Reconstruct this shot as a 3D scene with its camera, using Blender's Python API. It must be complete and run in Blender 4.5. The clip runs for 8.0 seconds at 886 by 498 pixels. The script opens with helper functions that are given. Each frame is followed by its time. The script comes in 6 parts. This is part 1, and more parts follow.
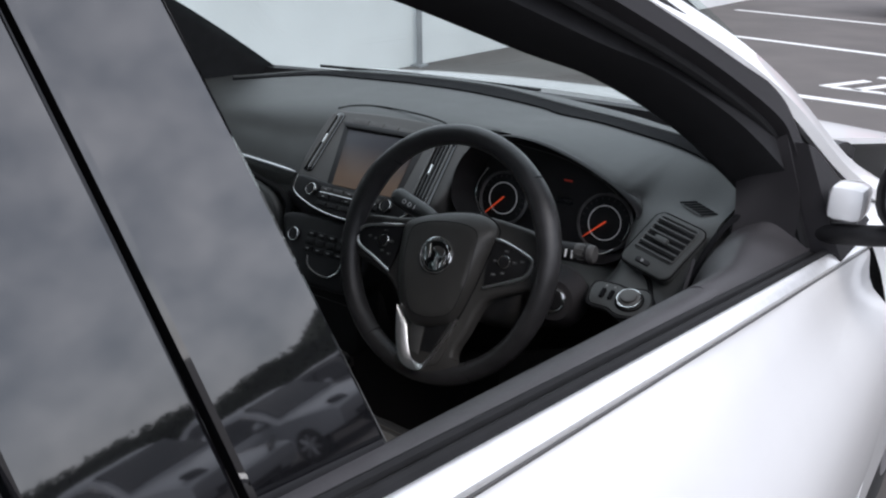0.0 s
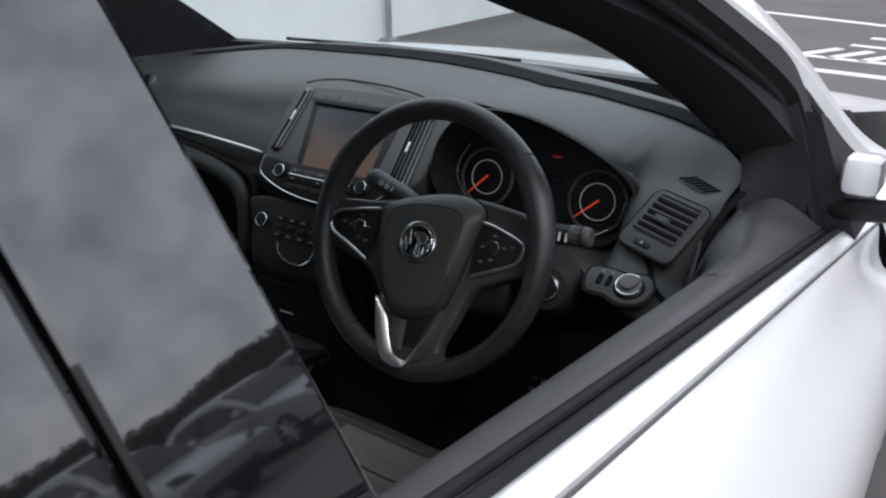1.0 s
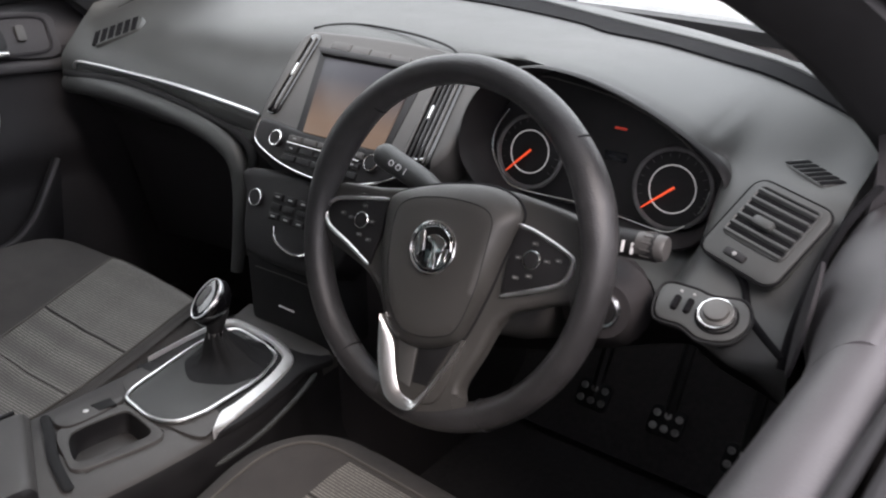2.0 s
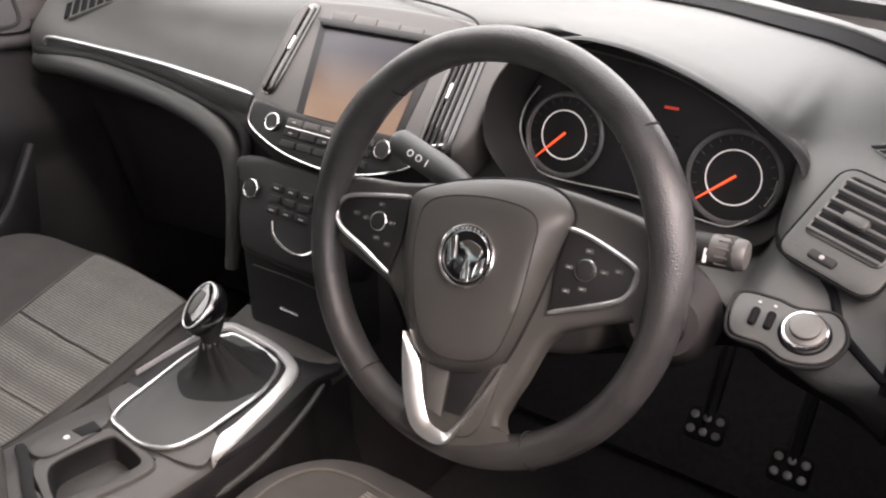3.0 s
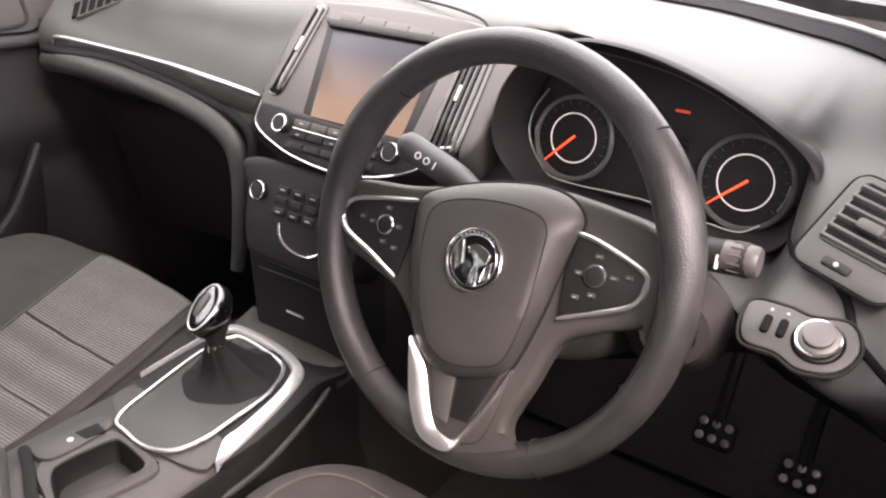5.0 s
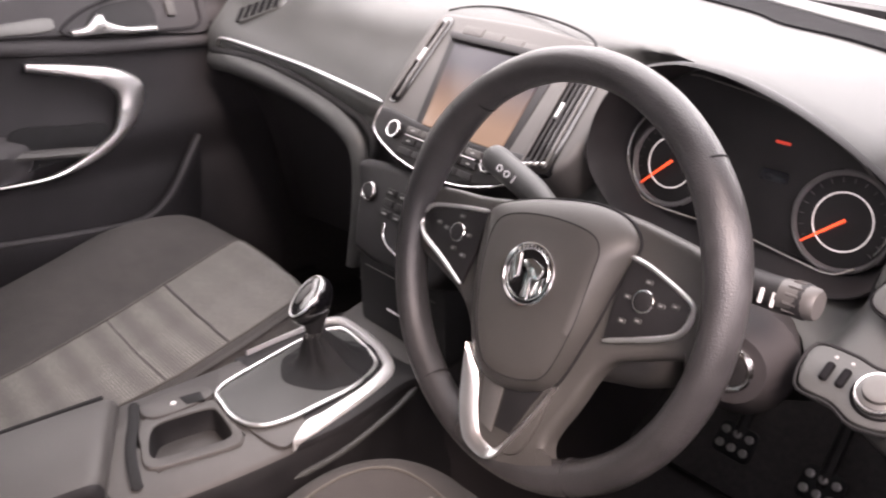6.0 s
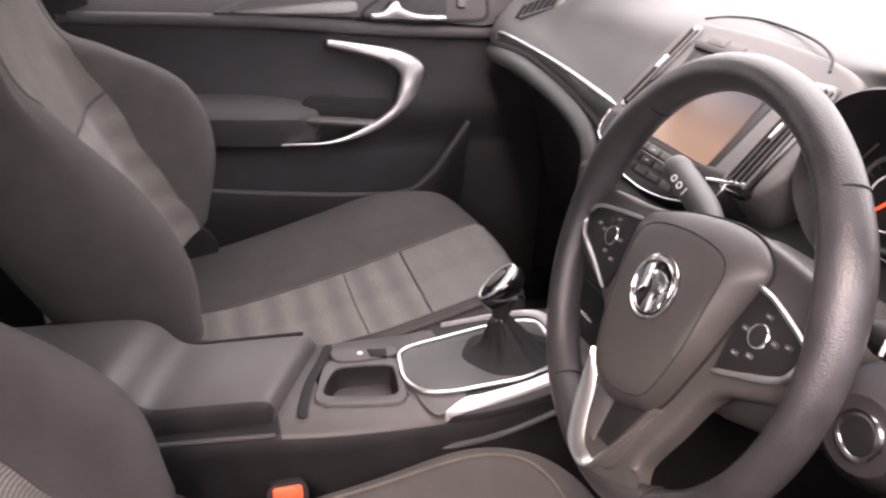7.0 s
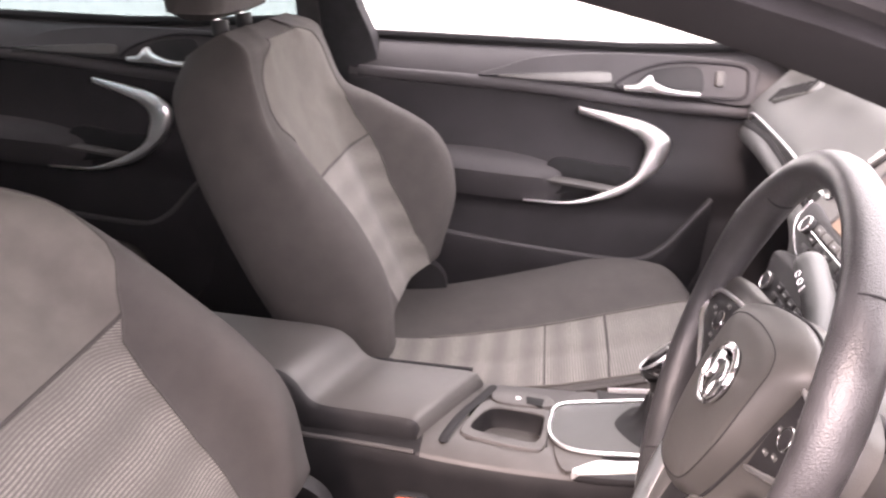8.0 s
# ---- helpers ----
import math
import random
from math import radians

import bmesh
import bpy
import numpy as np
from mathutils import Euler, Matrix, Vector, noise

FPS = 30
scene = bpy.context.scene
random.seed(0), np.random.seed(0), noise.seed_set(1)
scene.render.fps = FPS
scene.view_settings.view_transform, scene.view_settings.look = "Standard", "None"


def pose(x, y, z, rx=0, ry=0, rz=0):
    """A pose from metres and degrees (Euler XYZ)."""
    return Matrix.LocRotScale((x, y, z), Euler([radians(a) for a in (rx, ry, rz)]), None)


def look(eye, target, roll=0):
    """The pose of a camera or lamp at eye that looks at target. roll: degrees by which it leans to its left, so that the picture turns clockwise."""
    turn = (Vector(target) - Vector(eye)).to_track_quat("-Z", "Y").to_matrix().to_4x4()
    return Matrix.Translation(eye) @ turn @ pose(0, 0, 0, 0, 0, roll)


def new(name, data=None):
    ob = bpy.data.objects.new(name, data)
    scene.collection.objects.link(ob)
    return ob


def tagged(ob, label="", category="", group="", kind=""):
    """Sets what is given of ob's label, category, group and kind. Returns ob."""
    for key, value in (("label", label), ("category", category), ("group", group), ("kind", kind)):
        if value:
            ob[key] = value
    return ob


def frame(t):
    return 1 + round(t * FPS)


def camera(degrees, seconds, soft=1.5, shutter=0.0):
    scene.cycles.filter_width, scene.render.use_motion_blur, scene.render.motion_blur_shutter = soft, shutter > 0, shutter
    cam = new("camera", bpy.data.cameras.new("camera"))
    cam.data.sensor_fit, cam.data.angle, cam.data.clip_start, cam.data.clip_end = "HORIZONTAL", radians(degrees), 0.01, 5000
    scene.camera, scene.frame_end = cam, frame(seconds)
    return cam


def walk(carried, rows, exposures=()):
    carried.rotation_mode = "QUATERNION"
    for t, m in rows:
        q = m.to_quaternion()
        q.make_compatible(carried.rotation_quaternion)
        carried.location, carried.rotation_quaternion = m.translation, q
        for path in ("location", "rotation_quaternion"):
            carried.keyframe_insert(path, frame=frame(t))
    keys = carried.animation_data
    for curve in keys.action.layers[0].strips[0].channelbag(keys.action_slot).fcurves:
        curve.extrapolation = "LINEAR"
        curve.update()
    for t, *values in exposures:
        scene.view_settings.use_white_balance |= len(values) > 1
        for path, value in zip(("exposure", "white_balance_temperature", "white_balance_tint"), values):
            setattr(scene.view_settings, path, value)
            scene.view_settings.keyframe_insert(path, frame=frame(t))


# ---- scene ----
CAR = Matrix.Translation((0, 0, 0.92)) @ Matrix.Rotation(radians(-5.0), 4, "X") @ Matrix.Translation((0, 0, -0.92))
cam = camera(55.2, 8.0, soft=2.2, shutter=0.3)
PATH = [
    (0, (1.052, -0.973, 1.299), (-0.023, 0.605, 0.705), 3.0),
    (0.5, (1.033, -0.964, 1.293), (-0.036, 0.618, 0.698), 3.0),
    (1, (0.983, -0.894, 1.28), (-0.028, 0.706, 0.634), 2.4),
    (1.5, (0.945, -0.761, 1.285), (-0.115, 0.806, 0.555), 2.2),
    (2, (0.85, -0.636, 1.257), (-0.228, 0.855, 0.472), 1.9),
    (2.2, (0.812, -0.61, 1.246), (-0.259, 0.884, 0.457), 1.7),
    (3.3, (0.733, -0.547, 1.237), (-0.3, 0.93, 0.37), 1.2),
    (3.5, (0.731, -0.548, 1.236), (-0.304, 0.93, 0.372), 1.3),
    (4, (0.732, -0.546, 1.237), (-0.31, 0.929, 0.378), 1.3),
    (5.5, (0.738, -0.542, 1.234), (-0.334, 0.919, 0.387), 1.6),
    (5.7, (0.763, -0.525, 1.232), (-0.402, 0.866, 0.39), 1.6),
    (6, (0.82, -0.491, 1.242), (-0.542, 0.713, 0.411), 1.4),
    (6.5, (0.893, -0.434, 1.241), (-0.696, 0.46, 0.418), 1.7),
    (7, (0.917, -0.357, 1.23), (-0.817, 0.197, 0.402), 2.1),
    (7.5, (0.955, -0.284, 1.248), (-0.872, -0.077, 0.461), 1.6),
    (8, (1.007, -0.166, 1.255), (-0.848, -0.36, 0.533), 2.3),
]
EXPO = [(0.0, 0.66, 6250, 14), (1.2, 0.69, 6250, 14), (1.6, 0.97, 6120, 15), (2.0, 2.07, 6850, 20), (2.3, 2.3, 7300, 21), (3.3, 3.01, 7500, 26), (5.5, 3.18, 7500, 31),
        (6.5, 3.16, 7600, 33), (7.4, 3.26, 7600, 35), (8.0, 3.91, 7600, 36)]
walk(cam, [(t, CAR @ look(eye, target, roll)) for t, eye, target, roll in PATH], EXPO)


# ---- world, sun ----
world = bpy.data.worlds.new("world")
scene.world = world
world.use_nodes = True
wn, wl = world.node_tree.nodes, world.node_tree.links
wn.clear()
w_out, w_bg = wn.new("ShaderNodeOutputWorld"), wn.new("ShaderNodeBackground")
w_sky, w_tc, w_no, w_ramp, w_mix = (wn.new("ShaderNodeTexSky"), wn.new("ShaderNodeTexCoord"), wn.new("ShaderNodeTexNoise"),
                                    wn.new("ShaderNodeValToRGB"), wn.new("ShaderNodeMix"))
w_sky.sky_type, w_sky.sun_disc = "NISHITA", False
w_sky.sun_elevation, w_sky.sun_rotation = radians(45.9), radians(114.1)
w_no.inputs["Scale"].default_value, w_no.inputs["Detail"].default_value = 12.0, 6.0
w_ramp.color_ramp.elements[0].position, w_ramp.color_ramp.elements[0].color = 0.3, (5.0, 5.35, 5.85, 1)
w_ramp.color_ramp.elements[1].position, w_ramp.color_ramp.elements[1].color = 0.75, (9.9, 10.0, 10.25, 1)
w_mix.data_type = "RGBA"
w_mix.inputs[0].default_value = 0.85
wl.new(w_tc.outputs["Generated"], w_no.inputs["Vector"])
wl.new(w_no.outputs["Fac"], w_ramp.inputs["Fac"])
wl.new(w_sky.outputs["Color"], w_mix.inputs[6])
wl.new(w_ramp.outputs["Color"], w_mix.inputs[7])
wl.new(w_mix.outputs[2], w_bg.inputs["Color"])
w_bg.inputs["Strength"].default_value = 0.14
wl.new(w_bg.outputs["Background"], w_out.inputs["Surface"])
sun = new("sun", bpy.data.lights.new("sun", "SUN"))
sun.data.energy, sun.data.angle, sun.data.color = 0.65, radians(24), (1.0, 0.95, 0.88)
sun.matrix_world = look((3.8, -1.7, 4.3), (0.0, 0.0, 0.0))


# ---- materials ----
def material(name, color, rough=0.6, metal=0.0, var=0.15, scale=40.0, bump=0.0, bscale=400.0, spec=0.5, coat=0.0, stretch=None, color2=None):
    m = bpy.data.materials.new(name)
    m.use_nodes = True
    n, l = m.node_tree.nodes, m.node_tree.links
    b = n["Principled BSDF"]
    b.inputs["Roughness"].default_value, b.inputs["Metallic"].default_value = rough, metal
    b.inputs["Specular IOR Level"].default_value, b.inputs["Coat Weight"].default_value = spec, coat
    b.inputs["Coat Roughness"].default_value = 0.04
    tc, no = n.new("ShaderNodeTexCoord"), n.new("ShaderNodeTexNoise")
    mp = n.new("ShaderNodeMapping")
    l.new(tc.outputs["Object"], mp.inputs["Vector"])
    if stretch:
        mp.inputs["Scale"].default_value = stretch
    no.inputs["Scale"].default_value, no.inputs["Detail"].default_value = scale, 4.0
    l.new(mp.outputs["Vector"], no.inputs["Vector"])
    ramp = n.new("ShaderNodeValToRGB")
    lo = color2 or tuple(c * (1 - var) for c in color)
    hi = color if color2 else tuple(min(1, c * (1 + var)) for c in color)
    ramp.color_ramp.elements[0].position, ramp.color_ramp.elements[0].color = 0.3, (*lo, 1)
    ramp.color_ramp.elements[1].position, ramp.color_ramp.elements[1].color = 0.7, (*hi, 1)
    l.new(no.outputs["Fac"], ramp.inputs["Fac"])
    l.new(ramp.outputs["Color"], b.inputs["Base Color"])
    rr = n.new("ShaderNodeMapRange")
    rr.inputs["To Min"].default_value, rr.inputs["To Max"].default_value = max(0, rough * 0.85), min(1, rough * 1.15)
    l.new(no.outputs["Fac"], rr.inputs["Value"])
    l.new(rr.outputs["Result"], b.inputs["Roughness"])
    if bump:
        n2, bp = n.new("ShaderNodeTexNoise"), n.new("ShaderNodeBump")
        n2.inputs["Scale"].default_value, n2.inputs["Detail"].default_value = bscale, 2.0
        l.new(mp.outputs["Vector"], n2.inputs["Vector"])
        bp.inputs["Strength"].default_value, bp.inputs["Distance"].default_value = bump, 0.001
        l.new(n2.outputs["Fac"], bp.inputs["Height"])
        l.new(bp.outputs["Normal"], b.inputs["Normal"])
    return m


def fabric(name, color, line, freq, axis, bump=0.5, bands=0.62):
    """Woven cloth: fine raised lines across one axis, broad pale bands and an uneven nap."""
    m = bpy.data.materials.new(name)
    m.use_nodes = True
    n, l = m.node_tree.nodes, m.node_tree.links
    b = n["Principled BSDF"]
    b.inputs["Roughness"].default_value = 0.9
    b.inputs["Sheen Weight"].default_value, b.inputs["Sheen Roughness"].default_value = 0.2, 0.5
    tc, wv, wide, no, mx = n.new("ShaderNodeTexCoord"), n.new("ShaderNodeTexWave"), n.new("ShaderNodeTexWave"), n.new("ShaderNodeTexNoise"), n.new("ShaderNodeMix")
    for w, s, d in ((wv, freq, 0.6), (wide, 6.2, 0.4)):
        l.new(tc.outputs["Object"], w.inputs["Vector"])
        w.wave_type, w.bands_direction = "BANDS", axis
        w.inputs["Scale"].default_value, w.inputs["Distortion"].default_value = s, d
        w.inputs["Detail"].default_value, w.inputs["Detail Scale"].default_value = 2.0, 4.0
    no.inputs["Scale"].default_value, no.inputs["Detail"].default_value = 320.0, 3.0
    l.new(tc.outputs["Object"], no.inputs["Vector"])
    m1, m2 = n.new("ShaderNodeMath"), n.new("ShaderNodeMath")
    m1.operation, m2.operation = "MULTIPLY_ADD", "MULTIPLY"
    m1.inputs[1].default_value, m1.inputs[2].default_value = bands, 0.98 - bands
    l.new(wide.outputs["Fac"], m1.inputs[0])
    l.new(wv.outputs["Fac"], m2.inputs[0])
    l.new(m1.outputs[0], m2.inputs[1])
    m3 = n.new("ShaderNodeMath")
    m3.operation = "MULTIPLY"
    l.new(m2.outputs[0], m3.inputs[0])
    l.new(no.outputs["Fac"], m3.inputs[1])
    mx.data_type = "RGBA"
    mx.inputs[6].default_value, mx.inputs[7].default_value = (*color, 1), (*line, 1)
    l.new(m3.outputs[0], mx.inputs[0])
    l.new(mx.outputs[2], b.inputs["Base Color"])
    bp = n.new("ShaderNodeBump")
    bp.inputs["Strength"].default_value, bp.inputs["Distance"].default_value = bump, 0.0008
    l.new(m3.outputs[0], bp.inputs["Height"])
    l.new(bp.outputs["Normal"], b.inputs["Normal"])
    return m


def glass_mat(name, color, rough=0.0, gloss=0.55):
    m = bpy.data.materials.new(name)
    m.use_nodes = True
    n, l = m.node_tree.nodes, m.node_tree.links
    n.clear()
    o, mix, tr, gl, lw = (n.new("ShaderNodeOutputMaterial"), n.new("ShaderNodeMixShader"), n.new("ShaderNodeBsdfTransparent"),
                          n.new("ShaderNodeBsdfGlossy"), n.new("ShaderNodeLayerWeight"))
    pw, mu = n.new("ShaderNodeMath"), n.new("ShaderNodeMath")
    pw.operation, mu.operation = "POWER", "MULTIPLY_ADD"
    pw.inputs[1].default_value = 5.0
    mu.inputs[1].default_value, mu.inputs[2].default_value = gloss, 0.02
    tr.inputs["Color"].default_value = (*color, 1)
    gl.inputs["Roughness"].default_value = rough
    l.new(lw.outputs["Facing"], pw.inputs[0])
    l.new(pw.outputs[0], mu.inputs[0])
    l.new(mu.outputs[0], mix.inputs["Fac"])
    l.new(tr.outputs["BSDF"], mix.inputs[1])
    l.new(gl.outputs["BSDF"], mix.inputs[2])
    l.new(mix.outputs["Shader"], o.inputs["Surface"])
    return m


def glow(name, color, strength):
    m = bpy.data.materials.new(name)
    m.use_nodes = True
    b = m.node_tree.nodes["Principled BSDF"]
    b.inputs["Base Color"].default_value = (*color, 1)
    b.inputs["Emission Color"].default_value, b.inputs["Emission Strength"].default_value = (*color, 1), strength
    return m


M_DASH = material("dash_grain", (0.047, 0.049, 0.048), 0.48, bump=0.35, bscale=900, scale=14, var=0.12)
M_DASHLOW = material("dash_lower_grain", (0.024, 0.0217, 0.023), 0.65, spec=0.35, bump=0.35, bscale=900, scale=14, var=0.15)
M_GREY = material("grey_plastic", (0.063, 0.060, 0.058), 0.5, bump=0.25, bscale=1100, scale=18, var=0.1)
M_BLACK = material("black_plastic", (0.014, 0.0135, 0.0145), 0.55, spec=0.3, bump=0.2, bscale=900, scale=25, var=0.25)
M_TRIM = material("door_trim_plastic", (0.020, 0.0185, 0.0205), 0.75, bump=0.3, bscale=800, scale=12, var=0.2, spec=0.3)
M_SILL = material("door_sill_trim", (0.060, 0.057, 0.060), 0.48, bump=0.35, bscale=900, scale=12, var=0.15)
M_DOORROLL = material("door_soft_trim", (0.040, 0.037, 0.0395), 0.7, bump=0.35, bscale=900, scale=12, var=0.15)
M_PILLARTRIM = material("pillar_trim_cloth", (0.02, 0.02, 0.022), 0.9, spec=0.25, bump=0.3, bscale=1200, var=0.2)
M_GLOSS = material("piano_black", (0.006, 0.006, 0.007), 0.12, coat=1.0, var=0.3, scale=8)
M_GLOSSB = material("pillar_gloss_black", (0.006, 0.006, 0.007), 0.03, spec=1.0, coat=0.75, var=0.3, scale=5)
M_LEATHER = material("wheel_leather", (0.034, 0.033, 0.034), 0.31, bump=0.55, bscale=760, scale=30, var=0.25)
M_HUB = material("airbag_plastic", (0.052, 0.050, 0.047), 0.45, bump=0.3, bscale=1000, scale=16, var=0.1)
M_CHROME = material("satin_chrome", (0.78, 0.78, 0.78), 0.22, metal=1.0, var=0.05)
M_BRIGHT = material("bright_chrome", (0.9, 0.9, 0.9), 0.2, metal=1.0, var=0.03)
M_POLISH = material("brushed_chrome", (0.92, 0.92, 0.92), 0.34, metal=1.0, var=0.03)
M_SATIN = material("satin_silver_trim", (0.13, 0.128, 0.125), 0.5, metal=0.6, var=0.08)
M_WHITE = material("white_car_paint", (0.82, 0.82, 0.82), 0.3, coat=0.7, var=0.02, scale=6)
M_PEDAL = material("worn_pedal_steel", (0.30, 0.30, 0.30), 0.32, metal=0.8, var=0.3, scale=60)
M_RUBBER = material("black_rubber", (0.011, 0.011, 0.012), 0.75, var=0.3, spec=0.3)
# sheenless black: shade inside slots as colour; also for joints and thumb wheels
M_SLOT = material("slot_black", (0.008, 0.008, 0.009), 0.85, spec=0.08, var=0.2)
M_ALU = material("brushed_aluminium", (0.93, 0.93, 0.93), 0.5, metal=0.75, var=0.04, scale=90)
M_CARPET = material("carpet", (0.019, 0.017, 0.018), 0.95, bump=0.8, bscale=600, var=0.4, scale=90)
M_SCREEN = material("display_glass", (0.012, 0.013, 0.016), 0.06, spec=0.6, var=0.1)
M_LCD = bpy.data.materials.new("lit_display")
M_LCD.use_nodes = True
_n, _l = M_LCD.node_tree.nodes, M_LCD.node_tree.links
_tc, _sp, _mr, _rp = _n.new("ShaderNodeTexCoord"), _n.new("ShaderNodeSeparateXYZ"), _n.new("ShaderNodeMapRange"), _n.new("ShaderNodeValToRGB")
_l.new(_tc.outputs["Object"], _sp.inputs[0])
_l.new(_sp.outputs["Z"], _mr.inputs["Value"])
_mr.inputs["From Min"].default_value, _mr.inputs["From Max"].default_value = 0.94, 1.02
_l.new(_mr.outputs["Result"], _rp.inputs["Fac"])
_rp.color_ramp.elements[0].color, _rp.color_ramp.elements[1].color = (0.55, 0.40, 0.29, 1), (0.055, 0.05, 0.075, 1)
_rp.color_ramp.elements[0].position, _rp.color_ramp.elements[1].position = 0.1, 0.75
_l.new(_rp.outputs["Color"], _n["Principled BSDF"].inputs["Emission Color"])
_n["Principled BSDF"].inputs["Emission Strength"].default_value = 0.095
_n["Principled BSDF"].inputs["Base Color"].default_value = (0.01, 0.01, 0.012, 1)
_n["Principled BSDF"].inputs["Roughness"].default_value = 0.3
_n["Principled BSDF"].inputs["Specular IOR Level"].default_value = 0.2
M_RING = glow("gauge_ring", (0.75, 0.78, 0.78), 0.07)
M_DIAL = material("dial_grey_gloss", (0.085, 0.083, 0.085), 0.25, var=0.2)
M_DIM = material("faint_printed_mark", (0.30, 0.30, 0.30), 0.6)
M_WARN = glow("dim_warning_lamp", (0.5, 0.05, 0.03), 0.06)
M_NEEDLE = glow("gauge_needle", (0.8, 0.09, 0.03), 0.20)
M_MARK = material("printed_mark", (0.7, 0.7, 0.7), 0.6)
M_ORANGE = material("buckle_red", (0.75, 0.10, 0.03), 0.45, var=0.1)
M_CAP = material("pale_grey_plastic", (0.065, 0.062, 0.06), 0.45, var=0.1, scale=60)
M_SEATSIDE = material("seat_bolster_cloth", (0.043, 0.039, 0.037), 0.92, bump=0.6, bscale=1300, scale=25, var=0.18)
M_SEATMID = fabric("seat_striped_cloth", (0.055, 0.052, 0.047), (0.36, 0.338, 0.308), 72, "Y", 0.7)
M_SEATBACK = fabric("seat_back_striped_cloth", (0.068, 0.064, 0.058), (0.29, 0.27, 0.25), 105, "Z", 0.6)
M_SEATFRONT = fabric("seat_front_striped_cloth", (0.055, 0.052, 0.047), (0.30, 0.283, 0.257), 72, "Y", 0.7, 0.15)
M_SEATTOP = material("seat_plain_cloth", (0.088, 0.082, 0.074), 0.92, bump=0.6, bscale=1300, scale=25, var=0.15)
M_GLASS = glass_mat("window_glass", (0.93, 0.97, 0.96))
M_TINT = glass_mat("tinted_glass", (0.30, 0.36, 0.36))
M_TARMAC = material("tarmac", (0.112, 0.101, 0.095), 0.9, bump=0.8, bscale=60, scale=1.2, var=0.18)
M_LINE = material("road_paint", (0.75, 0.75, 0.73), 0.7, var=0.12, scale=15)
M_WALL = material("pale_render_wall", (0.78, 0.80, 0.80), 0.8, bump=0.4, bscale=30, scale=1.5, var=0.06)
M_POLE = material("galvanised_steel", (0.35, 0.36, 0.37), 0.5, metal=0.6, var=0.15)
M_HEDGE = material("hedge_leaves", (0.035, 0.045, 0.025), 0.85, var=0.5, scale=6)
M_SILVER = material("silver_car_paint", (0.34, 0.35, 0.37), 0.3, metal=0.3, coat=0.6, var=0.03)
M_DARKPAINT = material("dark_grey_car_paint", (0.03, 0.03, 0.035), 0.25, coat=0.8, var=0.05)
M_RED = material("dark_red_car_paint", (0.20, 0.03, 0.025), 0.3, coat=0.7, var=0.05)
M_DARKGLASS = material("dark_car_glass", (0.02, 0.022, 0.025), 0.08, var=0.2)
M_TYRE = material("tyre_rubber", (0.02, 0.02, 0.02), 0.85, bump=0.5, bscale=80, var=0.3)
M_RIM = material("alloy_rim", (0.5, 0.5, 0.52), 0.35, metal=0.8, var=0.1)


# ---- modelling helpers ----
def basis(o, x, y, z=None):
    x, y = Vector(x).normalized(), Vector(y).normalized()
    n = Vector(z) if z else x.cross(y)
    n.normalize()
    y = n.cross(x)
    return Matrix(((x[0], y[0], n[0], o[0]), (x[1], y[1], n[1], o[1]), (x[2], y[2], n[2], o[2]), (0, 0, 0, 1)))


def finish(name, bm, mat, sharp=38):
    bmesh.ops.recalc_face_normals(bm, faces=bm.faces)
    for f in bm.faces:
        f.smooth = True
    lim = radians(sharp)
    for e in bm.edges:
        if len(e.link_faces) == 2 and e.calc_face_angle(0) > lim:
            e.smooth = False
    me = bpy.data.meshes.new(name)
    bm.to_mesh(me)
    bm.free()
    for mm in (mat if isinstance(mat, (list, tuple)) else (mat,)):
        me.materials.append(mm)
    return me


def part(name, bm, mat, parent, label="", sharp=38):
    ob = new(name, finish(name, bm, mat, sharp))
    ob.parent = parent
    if label:
        ob["label"] = label
    return ob


def thing(name, label, category, group="", kind="", m=None):
    ob = new(name)
    ob.empty_display_size = 0.1
    ob.matrix_world = CAR if m is None else m
    return tagged(ob, label, category, group, kind)


def solo(name, bm, mat, label, category, kind="", m=None, sharp=38):
    ob = new(name, finish(name, bm, mat, sharp))
    if m is not None:
        ob.matrix_world = m
    return tagged(ob, label, category, kind=kind)


def spl(pts, n, closed=False):
    """n points along a Catmull-Rom curve through pts."""
    p = [Vector(a) for a in pts]
    m = len(p)
    out = []
    segs = m if closed else m - 1
    for i in range(n):
        u = i * segs / (n if closed else n - 1)
        k = min(int(u), segs - 1)
        f = u - k
        if closed:
            a, b, c, d = p[(k - 1) % m], p[k % m], p[(k + 1) % m], p[(k + 2) % m]
        else:
            b, c = p[k], p[k + 1]
            a = p[k - 1] if k else b * 2 - c
            d = p[k + 2] if k + 2 < m else c * 2 - b
        out.append(0.5 * (2 * b + (c - a) * f + (2 * a - 5 * b + 4 * c - d) * f * f + (3 * b - a - 3 * c + d) * f ** 3))
    return out


def grid(rows, close_u=False, close_v=False, cap=False, bm=None):
    bm = bm or bmesh.new()
    vs = [[bm.verts.new(p) for p in r] for r in rows]
    nr, nc = len(vs), len(vs[0])
    for i in range(nr if close_u else nr - 1):
        for j in range(nc if close_v else nc - 1):
            q = [vs[i][j], vs[i][(j + 1) % nc], vs[(i + 1) % nr][(j + 1) % nc], vs[(i + 1) % nr][j]]
            if len({v.co.to_tuple(6) for v in q}) > 2:
                try:
                    bm.faces.new(q)
                except ValueError:
                    pass
    if cap:
        for r in (vs[0], vs[-1]):
            try:
                bm.faces.new(r)
            except ValueError:
                pass
    return bm


